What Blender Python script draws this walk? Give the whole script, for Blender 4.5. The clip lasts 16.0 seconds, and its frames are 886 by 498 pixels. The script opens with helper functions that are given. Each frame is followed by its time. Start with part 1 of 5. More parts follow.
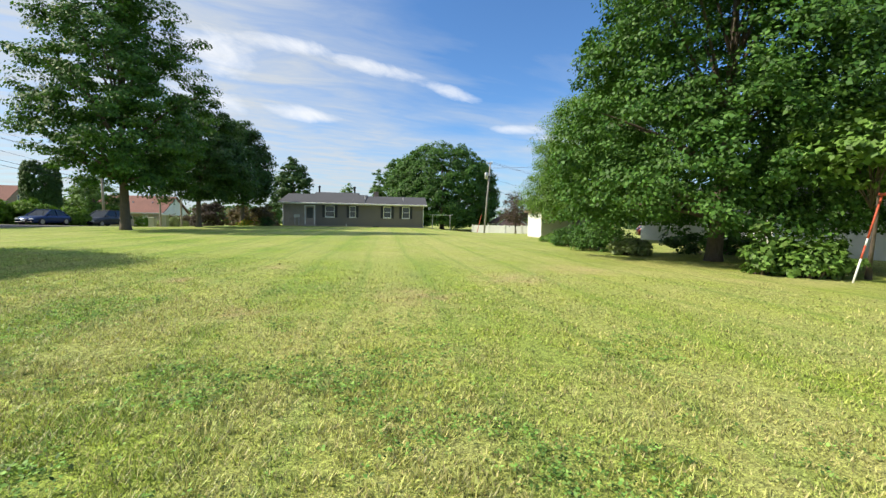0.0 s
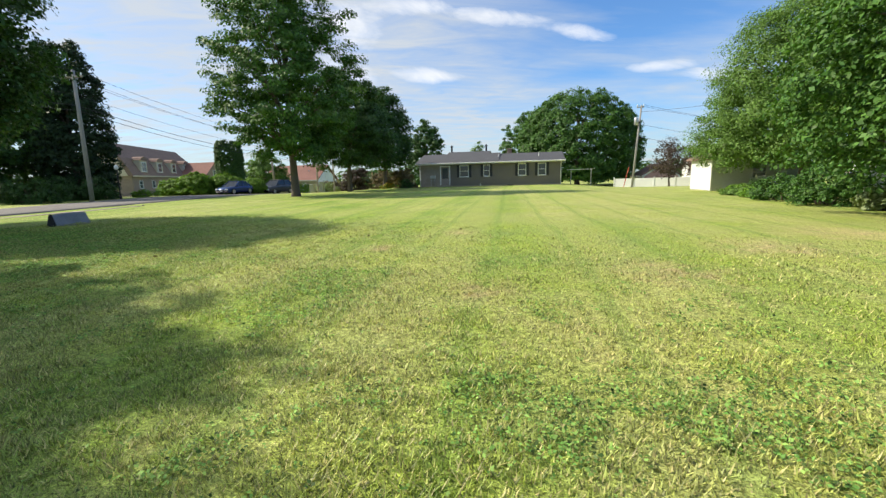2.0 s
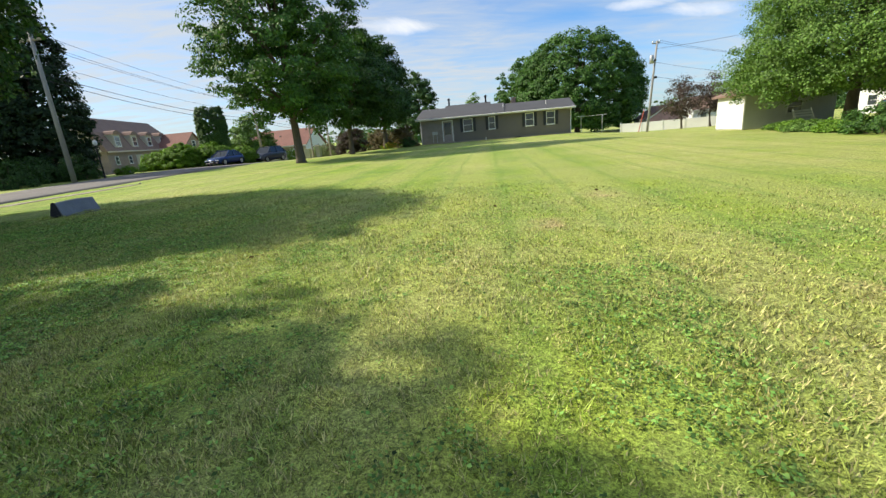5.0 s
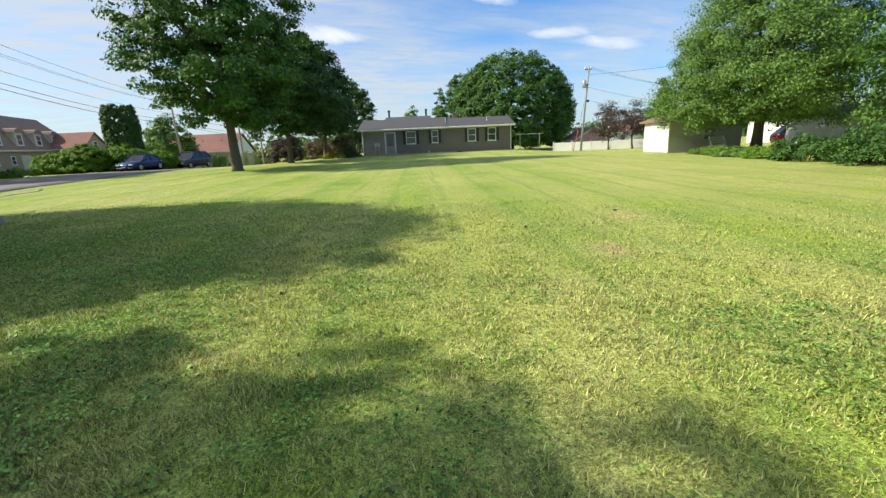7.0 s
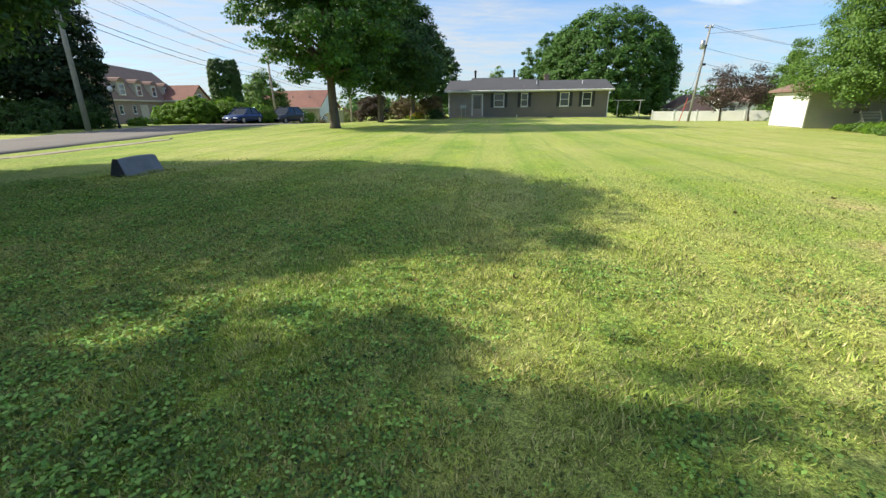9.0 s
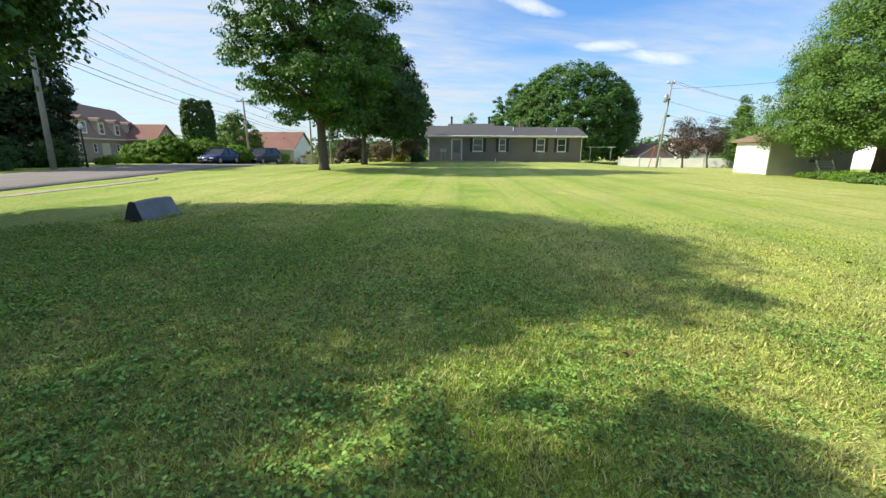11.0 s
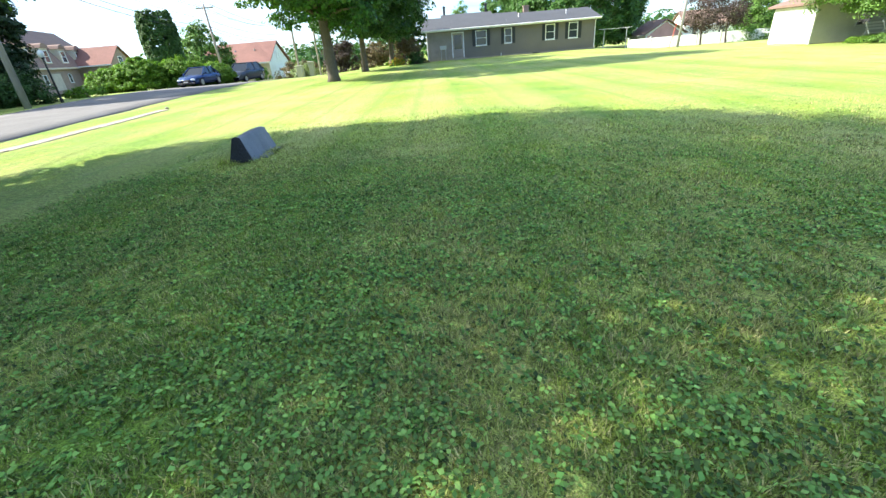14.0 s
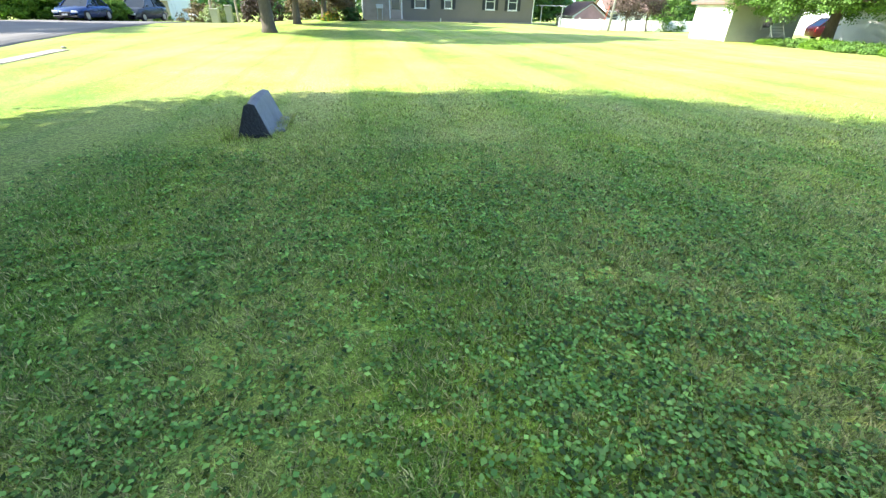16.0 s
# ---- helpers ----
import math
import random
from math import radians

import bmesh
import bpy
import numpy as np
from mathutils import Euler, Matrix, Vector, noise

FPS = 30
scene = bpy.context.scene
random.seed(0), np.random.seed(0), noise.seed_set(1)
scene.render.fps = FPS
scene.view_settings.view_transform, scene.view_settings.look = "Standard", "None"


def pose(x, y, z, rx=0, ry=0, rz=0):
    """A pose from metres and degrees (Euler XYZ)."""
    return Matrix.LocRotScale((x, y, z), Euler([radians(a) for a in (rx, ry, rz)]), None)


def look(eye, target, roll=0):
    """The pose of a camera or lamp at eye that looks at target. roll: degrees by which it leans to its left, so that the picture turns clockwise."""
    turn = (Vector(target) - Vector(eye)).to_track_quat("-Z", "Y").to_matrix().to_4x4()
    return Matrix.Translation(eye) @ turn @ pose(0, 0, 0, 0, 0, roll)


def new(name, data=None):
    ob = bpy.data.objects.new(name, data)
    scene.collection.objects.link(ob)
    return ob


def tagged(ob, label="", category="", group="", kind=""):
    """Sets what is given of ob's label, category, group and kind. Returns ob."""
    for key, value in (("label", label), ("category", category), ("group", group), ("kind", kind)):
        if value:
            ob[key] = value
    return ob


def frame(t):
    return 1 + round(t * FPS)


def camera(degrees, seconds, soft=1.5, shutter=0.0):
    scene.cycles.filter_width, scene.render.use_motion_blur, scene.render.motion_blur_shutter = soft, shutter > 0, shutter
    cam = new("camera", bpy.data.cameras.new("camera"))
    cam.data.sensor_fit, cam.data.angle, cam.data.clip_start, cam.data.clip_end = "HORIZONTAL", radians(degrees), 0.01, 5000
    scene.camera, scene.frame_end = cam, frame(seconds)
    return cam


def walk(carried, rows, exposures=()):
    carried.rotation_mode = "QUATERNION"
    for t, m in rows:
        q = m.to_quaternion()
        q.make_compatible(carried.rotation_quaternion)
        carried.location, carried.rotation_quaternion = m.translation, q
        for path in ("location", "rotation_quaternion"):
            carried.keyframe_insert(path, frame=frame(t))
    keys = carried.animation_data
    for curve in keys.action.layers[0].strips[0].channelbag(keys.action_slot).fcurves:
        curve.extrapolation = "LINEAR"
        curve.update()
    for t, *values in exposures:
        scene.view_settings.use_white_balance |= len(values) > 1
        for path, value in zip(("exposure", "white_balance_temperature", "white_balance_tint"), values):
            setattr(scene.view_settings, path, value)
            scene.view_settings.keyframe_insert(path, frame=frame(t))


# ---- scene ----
cam = camera(93.9, 16.0, soft=1.4)
PATH = [
    (0, (7.283, 1.07, 1.094), (7.485, 3.055, 0.951), 1.1),
    (0.5, (6.979, 1.288, 1.101), (6.811, 3.28, 1.036), 1.6),
    (1, (6.735, 1.596, 1.097), (6.513, 3.583, 1.154), -0.6),
    (1.5, (6.306, 1.82, 1.092), (5.864, 3.77, 1.087), 1.3),
    (2, (5.916, 1.946, 1.118), (5.53, 3.879, 0.777), -1.5),
    (2.5, (5.469, 2.23, 1.121), (5.097, 4.127, 0.609), -1.9),
    (3, (4.979, 2.383, 1.078), (4.659, 4.3, 0.606), 2.4),
    (3.5, (4.541, 2.617, 1.06), (4.288, 4.558, 0.65), -0.4),
    (4, (3.988, 2.877, 1.096), (3.539, 4.777, 0.661), -1.7),
    (6.3, (2.264, 3.648, 1.192), (2.239, 5.545, 0.557), -5.5),
    (6.5, (2.109, 3.703, 1.19), (2.127, 5.619, 0.615), -3.4),
    (7, (1.697, 3.866, 1.249), (1.702, 5.802, 0.745), -2.6),
    (7.5, (1.3, 4.085, 1.219), (1.38, 5.944, 0.487), -1.2),
    (8, (0.865, 4.244, 1.255), (0.52, 6.096, 0.585), -1.1),
    (8.2, (0.708, 4.269, 1.279), (0.314, 6.116, 0.62), -0.7),
    (10.3, (-0.733, 4.348, 1.244), (-0.837, 6.243, 0.612), -0.6),
    (10.5, (-0.948, 4.454, 1.295), (-1.16, 6.363, 0.737), -1.8),
    (11, (-1.458, 4.632, 1.274), (-1.602, 6.571, 0.807), 0.3),
    (11.5, (-1.93, 4.845, 1.239), (-2.094, 6.796, 0.833), -2.7),
    (12, (-2.461, 5.017, 1.295), (-2.811, 6.921, 0.793), -2.9),
    (12.5, (-2.911, 5.104, 1.326), (-3.123, 6.978, 0.661), -5.7),
    (13, (-3.42, 5.293, 1.326), (-3.809, 7.082, 0.521), -8.6),
    (13.5, (-3.908, 5.406, 1.315), (-4.242, 7.215, 0.531), -8.4),
    (14, (-4.348, 5.543, 1.287), (-4.439, 7.338, 0.411), -4.8),
    (14.5, (-4.85, 5.76, 1.336), (-5.089, 7.493, 0.366), -4.1),
    (15, (-5.313, 5.926, 1.393), (-5.252, 7.727, 0.527), -3.7),
    (15.5, (-5.7, 6.296, 1.334), (-5.224, 7.983, 0.37), -0.2),
    (16, (-6.107, 6.513, 1.323), (-5.814, 8.213, 0.311), 1.6),
]
walk(cam, [(t, look(eye, target, roll)) for t, eye, target, roll in PATH], [
    (0, 0.97, 6550, 10), (1.5, 0.97, 6550, 10), (2.5, 1.02, 6550, 10), (4, 0.98, 6550, 10), (7, 1.02, 6550, 10), (11, 1.15, 6500, 10),
    (12.5, 1.45, 6400, 10), (13.5, 2.0, 6100, 9), (14.5, 2.1, 5950, 8), (16, 2.42, 5950, 8)])


# ---- world, sun, exposure ----
SUN_EL, SUN_DIR = radians(40.0), Vector((1.0, 0.02, 0.0)).normalized()  # shadows fall along +x
sun = new("sun", bpy.data.lights.new("sun", "SUN"))
sun.data.energy, sun.data.angle, sun.data.color = 3.25, radians(0.55), (1.0, 0.91, 0.74)
to_sun = Vector((-SUN_DIR.x * math.cos(SUN_EL), -SUN_DIR.y * math.cos(SUN_EL), math.sin(SUN_EL)))
sun.matrix_world = Matrix.Translation((-40, 0, 40)) @ to_sun.to_track_quat("Z", "Y").to_matrix().to_4x4()

world = bpy.data.worlds.new("sky")
scene.world = world
world.use_nodes = True


def nodes_of(tree):
    """Short makers of nodes and links in a node tree."""
    def n(kind, ins=None, operation="", use_clamp=False, data_type=""):
        d = tree.nodes.new(kind)
        if operation:
            d.operation = operation
        if use_clamp:
            d.use_clamp = True
        if data_type:
            d.data_type = data_type
        for a, b in (ins or {}).items():
            d.inputs[a].default_value = b
        return d

    def l(a, b):
        tree.links.new(a, b)
    return n, l


def build_sky():
    t = world.node_tree
    t.nodes.clear()
    n, l = nodes_of(t)
    out, bg = n("ShaderNodeOutputWorld"), n("ShaderNodeBackground", ins={"Strength": 0.15})
    sky = n("ShaderNodeTexSky")
    sky.sky_type, sky.sun_disc, sky.sun_elevation = "NISHITA", False, SUN_EL
    sky.sun_rotation = math.atan2(-SUN_DIR.x, -SUN_DIR.y)
    sky.air_density, sky.dust_density, sky.ozone_density = 1.0, 0.7, 2.0
    tc, sep = n("ShaderNodeTexCoord"), n("ShaderNodeSeparateXYZ")
    l(tc.outputs["Generated"], sep.inputs[0])

    def m(op, a, b=None, clamp=False):
        d = n("ShaderNodeMath", operation=op, use_clamp=clamp)
        for k, v in enumerate((a, b)):
            if v is None:
                continue
            if isinstance(v, (int, float)):
                d.inputs[k].default_value = v
            else:
                l(v, d.inputs[k])
        return d.outputs[0]
    # the cloud layer: a flat sheet seen from below
    h = m("MAXIMUM", m("ADD", sep.outputs["Z"], 0.09), 0.03)
    px, py = m("DIVIDE", sep.outputs["X"], h), m("DIVIDE", sep.outputs["Y"], h)
    comb = n("ShaderNodeCombineXYZ")
    l(m("ADD", m("MULTIPLY", px, 0.42), m("MULTIPLY", py, 0.20)), comb.inputs[0])
    l(m("ADD", m("MULTIPLY", py, 1.05), m("MULTIPLY", px, -0.32)), comb.inputs[1])
    no = n("ShaderNodeTexNoise", ins={"Scale": 1.15, "Detail": 9.0, "Roughness": 0.56, "Distortion": 0.35})
    l(comb.outputs[0], no.inputs["Vector"])
    fine = n("ShaderNodeTexNoise", ins={"Scale": 4.2, "Detail": 8.0, "Roughness": 0.62, "Distortion": 0.6})
    l(comb.outputs[0], fine.inputs["Vector"])
    # thin cirrus, thicker towards the west (-x) and the horizon
    west = m("MULTIPLY", m("ADD", m("MULTIPLY", sep.outputs["X"], -1.0), 0.12), 0.75)
    low = m("MULTIPLY", m("SUBTRACT", 0.36, sep.outputs["Z"]), 0.85)
    high = m("MULTIPLY", m("MAXIMUM", m("SUBTRACT", sep.outputs["Z"], 0.5), 0.0), 1.0)  # unseen overhead veil, added to brighten the shaded lawn
    cov = m("ADD", m("ADD", m("ADD", no.outputs[0], m("MAXIMUM", west, -0.035)), m("MAXIMUM", low, 0.0)), high)
    cir = m("MULTIPLY", m("SUBTRACT", cov, 0.455), 2.5, True)
    cir = m("MULTIPLY", cir, m("ADD", m("MULTIPLY", fine.outputs[0], 1.8), -0.14), True)

    # a row of small bright clouds ahead: azimuth (from +y to +x), elevation, half sizes
    az, el = m("ARCTAN2", sep.outputs["X"], sep.outputs["Y"]), m("ARCSINE", sep.outputs["Z"])
    wisp = n("ShaderNodeTexNoise", ins={"Scale": 8.0, "Detail": 8.0, "Roughness": 0.62, "Distortion": 0.5})
    flatten = n("ShaderNodeCombineXYZ")
    l(az, flatten.inputs[0]), l(m("ADD", m("MULTIPLY", el, 2.4), m("MULTIPLY", az, 0.5)), flatten.inputs[1])
    l(flatten.outputs[0], wisp.inputs["Vector"])
    puff = None
    for a0, e0, sa, se, tilt in PUFFS:
        da, de = m("SUBTRACT", az, radians(a0)), m("SUBTRACT", el, radians(e0))
        de = m("ADD", de, m("MULTIPLY", da, tilt))
        q = m("ADD", m("POWER", m("DIVIDE", da, radians(sa)), 2.0), m("POWER", m("DIVIDE", de, radians(se)), 2.0))
        g = m("SUBTRACT", m("ADD", 0.14, m("MULTIPLY", wisp.outputs[0], 2.05)), m("MULTIPLY", q, 0.42))
        g = m("MULTIPLY", m("SUBTRACT", g, 0.62), 1.15, True)
        puff = g if puff is None else m("MAXIMUM", puff, g)
    both = m("MULTIPLY", cir, 0.88)
    mix = n("ShaderNodeMix", data_type="RGBA")
    l(both, mix.inputs[0])
    deep = n("ShaderNodeVectorMath", operation="MULTIPLY")
    deep.inputs[1].default_value = (0.32, 0.485, 0.645)
    l(sky.outputs[0], deep.inputs[0])
    l(deep.outputs[0], mix.inputs[6])
    mix.inputs[7].default_value = (2.36, 2.5, 2.6, 1)
    top = n("ShaderNodeMix", data_type="RGBA")
    l(m("MULTIPLY", puff, 0.9), top.inputs[0])
    l(mix.outputs[2], top.inputs[6])
    top.inputs[7].default_value = (3.4, 3.5, 3.65, 1)
    l(top.outputs[2], bg.inputs[0])
    l(bg.outputs[0], out.inputs[0])


PUFFS = [(-15.2, 20.5, 5.6, 0.85, 0.0), (-3.0, 18.9, 6.0, 0.9, 0.17), (7.0, 16.6, 3.8, 0.75, 0.28), (-13.3, 13.0, 4.5, 0.8, 0.05),
         (-22.5, 18.4, 4.0, 2.6, 0.1), (15.6, 12.0, 3.4, 0.55, 0.05), (21.5, 10.4, 3.4, 0.6, 0.15), (-24.0, 13.5, 5.0, 1.4, 0.1)]
build_sky()


# ---- materials ----
def surface(name, base, rough=0.7, metal=0.0, grain=(40.0, 0.12), stain=(1.2, 0.15), bump=0.15, island=0.0, spec=0.5, translucent=0.0, tint=None, stretch=None, bump_dist=0.01):
    """A painted, wooden, stony or leafy surface: base colour with grain and stains at real size, and fine relief."""
    mat = bpy.data.materials.new(name)
    mat.use_nodes = True
    n, l = nodes_of(mat.node_tree)
    bsdf = mat.node_tree.nodes["Principled BSDF"]
    bsdf.inputs["Roughness"].default_value, bsdf.inputs["Metallic"].default_value = rough, metal
    bsdf.inputs["Specular IOR Level"].default_value = spec
    tc = n("ShaderNodeTexCoord")
    co = tc.outputs["Object"]
    if stretch:
        mp = n("ShaderNodeMapping", ins={"Scale": stretch})
        l(co, mp.inputs[0])
        co = mp.outputs[0]
    a = n("ShaderNodeTexNoise", ins={"Scale": grain[0], "Detail": 4.0})
    b = n("ShaderNodeTexNoise", ins={"Scale": stain[0], "Detail": 5.0, "Roughness": 0.6})
    l(co, a.inputs["Vector"]), l(co, b.inputs["Vector"])
    ra = n("ShaderNodeMapRange", ins={3: 1 - 2 * grain[1], 4: 1 + 2 * grain[1]})
    rb = n("ShaderNodeMapRange", ins={3: 1 - 2 * stain[1], 4: 1 + 2 * stain[1]})
    l(a.outputs[0], ra.inputs[0]), l(b.outputs[0], rb.inputs[0])
    mul = n("ShaderNodeMath", operation="MULTIPLY")
    l(ra.outputs[0], mul.inputs[0]), l(rb.outputs[0], mul.inputs[1])
    fac = mul.outputs[0]
    col = n("ShaderNodeVectorMath", operation="SCALE")
    col.inputs[0].default_value = base
    if island:
        g = n("ShaderNodeNewGeometry")
        ri = n("ShaderNodeMapRange", ins={3: 1 - island, 4: 1 + island})
        l(g.outputs["Random Per Island"], ri.inputs[0])
        m2 = n("ShaderNodeMath", operation="MULTIPLY")
        l(fac, m2.inputs[0]), l(ri.outputs[0], m2.inputs[1])
        fac = m2.outputs[0]
        if tint:
            mx = n("ShaderNodeMix", data_type="RGBA")
            mx.inputs[6].default_value, mx.inputs[7].default_value = (*base, 1), (*tint, 1)
            fr = n("ShaderNodeMath", operation="FRACT")
            m3 = n("ShaderNodeMath", operation="MULTIPLY")
            m3.inputs[1].default_value = 7.31
            l(g.outputs["Random Per Island"], m3.inputs[0]), l(m3.outputs[0], fr.inputs[0]), l(fr.outputs[0], mx.inputs[0])
            l(mx.outputs[2], col.inputs[0])
    l(fac, col.inputs["Scale"])
    l(col.outputs[0], bsdf.inputs["Base Color"])
    if bump:
        bp = n("ShaderNodeBump", ins={"Strength": bump, "Distance": bump_dist})
        l(a.outputs[0], bp.inputs["Height"]), l(bp.outputs[0], bsdf.inputs["Normal"])
    if translucent:
        tr, ms = n("ShaderNodeBsdfTranslucent"), n("ShaderNodeMixShader", ins={0: translucent})
        yel = n("ShaderNodeVectorMath", operation="MULTIPLY")
        yel.inputs[1].default_value = (1.25, 1.35, 0.55)
        l(col.outputs[0], yel.inputs[0]), l(yel.outputs[0], tr.inputs[0])
        l(bsdf.outputs[0], ms.inputs[1]), l(tr.outputs[0], ms.inputs[2])
        l(ms.outputs[0], mat.node_tree.nodes["Material Output"].inputs[0])
    return mat


def glass_material(name, tone=(0.02, 0.025, 0.03), rough=0.05):
    mat = bpy.data.materials.new(name)
    mat.use_nodes = True
    b = mat.node_tree.nodes["Principled BSDF"]
    b.inputs["Base Color"].default_value = (*tone, 1)
    b.inputs["Roughness"].default_value = rough
    b.inputs["Specular IOR Level"].default_value = 0.6
    return mat


def lawn_material(name, blades):
    """Mown lawn: green, straw and clover patches, mowing stripes along y; the blades share its colours."""
    mat = bpy.data.materials.new(name)
    mat.use_nodes = True
    n, l = nodes_of(mat.node_tree)
    bsdf = mat.node_tree.nodes["Principled BSDF"]
    bsdf.inputs["Roughness"].default_value = 0.48 if blades else 0.8
    bsdf.inputs["Specular IOR Level"].default_value = 0.5 if blades else 0.25
    co = n("ShaderNodeTexCoord").outputs["Object"]

    def noise_at(scale, detail=4.0, rough=0.6, stretch=None):
        d = n("ShaderNodeTexNoise", ins={"Scale": scale, "Detail": detail, "Roughness": rough})
        if stretch:
            mp = n("ShaderNodeMapping", ins={"Scale": stretch})
            l(co, mp.inputs[0]), l(mp.outputs[0], d.inputs["Vector"])
        else:
            l(co, d.inputs["Vector"])
        return d.outputs[0]

    def ranged(v, a, b, c=0.0, d=1.0):
        r = n("ShaderNodeMapRange", ins={1: a, 2: b, 3: c, 4: d})
        l(v, r.inputs[0])
        return r.outputs[0]

    def mixed(f, a, b):
        x = n("ShaderNodeMix", data_type="RGBA")
        l(f, x.inputs[0])
        for k, v in ((6, a), (7, b)):
            if isinstance(v, tuple):
                x.inputs[k].default_value = (*v, 1)
            else:
                l(v, x.inputs[k])
        return x.outputs[2]

    def math_(op, a, b):
        d = n("ShaderNodeMath", operation=op)
        for k, v in enumerate((a, b)):
            if isinstance(v, (int, float)):
                d.inputs[k].default_value = v
            else:
                l(v, d.inputs[k])
        return d.outputs[0]
    big, mid = noise_at(0.16, 3.0), noise_at(0.75, 5.0, 0.65)
    sep = n("ShaderNodeSeparateXYZ")
    l(co, sep.inputs[0])
    # mowing passes 1.1 m wide, nearly along y, bending a little
    u = math_("ADD", math_("ADD", sep.outputs[0], math_("MULTIPLY", sep.outputs[1], 0.04)), math_("MULTIPLY", big, 0.6))
    stripe = ranged(math_("SINE", math_("MULTIPLY", u, 2.0 * math.pi / 2.3), 0.0), -0.6, 0.6)
    edge = ranged(math_("SINE", math_("MULTIPLY", u, 2.0 * math.pi / 1.15), 0.0), 0.80, 1.0)
    green, deep, straw = LAWN_GREEN, LAWN_DEEP, LAWN_STRAW
    c = mixed(ranged(mid, 0.35, 0.68), green, deep)
    c = mixed(math_("MULTIPLY", stripe, 0.22), c, straw)
    dry = math_("MULTIPLY", ranged(big, 0.42, 0.62), ranged(mid, 0.30, 0.60))
    c = mixed(math_("MULTIPLY", dry, 0.55), c, straw)
    # the open eastern half is drier
    c = mixed(math_("MULTIPLY", math_("MULTIPLY", ranged(sep.outputs[0], 0.5, 10.0), ranged(mid, 0.28, 0.62)), 0.33), c, straw)
    small = noise_at(3.2, 4.0, 0.7)
    c = mixed(math_("MULTIPLY", ranged(small, 0.56, 0.74), 0.42), c, LAWN_TAN)
    c = mixed(math_("MULTIPLY", edge, 0.35), c, deep)
    # a few worn, pinkish spots
    worn = None
    for x, y, r in ((5.5, 5.9, 0.55), (7.6, 6.9, 0.9), (9.4, 8.6, 1.1), (4.6, 10.4, 0.5), (11.2, 10.2, 1.2), (-3.0, 7.4, 0.35), (3.6, 8.3, 0.5)):
        dx, dy = math_("SUBTRACT", sep.outputs[0], x), math_("SUBTRACT", sep.outputs[1], y)
        q = math_("SQRT", math_("ADD", math_("MULTIPLY", dx, dx), math_("MULTIPLY", dy, dy)), 0.0)
        f = math_("MULTIPLY", ranged(q, r, r * 0.2), ranged(small, 0.38, 0.62))
        worn = f if worn is None else math_("MAXIMUM", worn, f)
    c = mixed(math_("MULTIPLY", worn, 0.7), c, (0.50, 0.37, 0.20))
    fine = noise_at(26.0, 6.0, 0.75)
    tiny = noise_at(95.0, 3.0, 0.7)
    sc = n("ShaderNodeVectorMath", operation="SCALE")
    if not blades:
        l(c, sc.inputs[0])
    if blades:
        g = n("ShaderNodeNewGeometry")
        l(ranged(g.outputs["Random Per Island"], 0.0, 1.0, 0.32, 1.92), sc.inputs["Scale"])
        fr = math_("FRACT", math_("MULTIPLY", g.outputs["Random Per Island"], 13.7), 0.0)
        l(mixed(math_("MULTIPLY", ranged(fr, 0.72, 0.80), 0.8), c, LAWN_TAN), sc.inputs[0])
    else:
        l(math_("MULTIPLY", ranged(fine, 0.30, 0.70, 0.28, 1.72), ranged(tiny, 0.32, 0.68, 0.32, 1.68)), sc.inputs["Scale"])
        bp = n("ShaderNodeBump", ins={"Strength": 0.6, "Distance": 0.03})
        l(math_("ADD", fine, math_("MULTIPLY", tiny, 0.6)), bp.inputs["Height"])
        l(bp.outputs[0], bsdf.inputs["Normal"])
    l(sc.outputs[0], bsdf.inputs["Base Color"])
    if blades:
        tr, ms = n("ShaderNodeBsdfTranslucent"), n("ShaderNodeMixShader", ins={0: 0.30})
        l(sc.outputs[0], tr.inputs[0])
        l(bsdf.outputs[0], ms.inputs[1]), l(tr.outputs[0], ms.inputs[2])
        l(ms.outputs[0], mat.node_tree.nodes["Material Output"].inputs[0])
    return mat


LAWN_GREEN, LAWN_DEEP, LAWN_STRAW, LAWN_TAN = (0.288, 0.376, 0.050), (0.146, 0.268, 0.038), (0.540, 0.490, 0.190), (0.545, 0.470, 0.215)
LAWN, BLADE = lawn_material("lawn", False), lawn_material("grass_blade", True)
BARK = surface("bark", (0.120, 0.095, 0.074), 0.9, grain=(26.0, 0.30), bump=0.9, stretch=(1, 1, 0.22), bump_dist=0.03)
LEAF_MAPLE = surface("leaf_maple", (0.044, 0.122, 0.022), 0.55, island=0.45, tint=(0.088, 0.180, 0.032), bump=0, spec=0.28, translucent=0.20, grain=(3, 0.05), stain=(0.5, 0.12))
LEAF_DARK = surface("leaf_dark", (0.034, 0.088, 0.022), 0.55, island=0.45, tint=(0.062, 0.130, 0.030), bump=0, spec=0.28, translucent=0.20, grain=(3, 0.05), stain=(0.5, 0.12))
LEAF_LIGHT = surface("leaf_light", (0.094, 0.190, 0.034), 0.55, island=0.45, tint=(0.150, 0.255, 0.050), bump=0, spec=0.28, translucent=0.20, grain=(3, 0.05), stain=(0.5, 0.12))
LEAF_HEDGE = surface("leaf_hedge", (0.092, 0.205, 0.018), 0.62, island=0.4, tint=(0.185, 0.310, 0.032), bump=0, spec=0.28, translucent=0.3)
LEAF_CONIFER = surface("leaf_conifer", (0.022, 0.048, 0.020), 0.62, island=0.4, tint=(0.035, 0.065, 0.024), bump=0, spec=0.28, translucent=0.1)
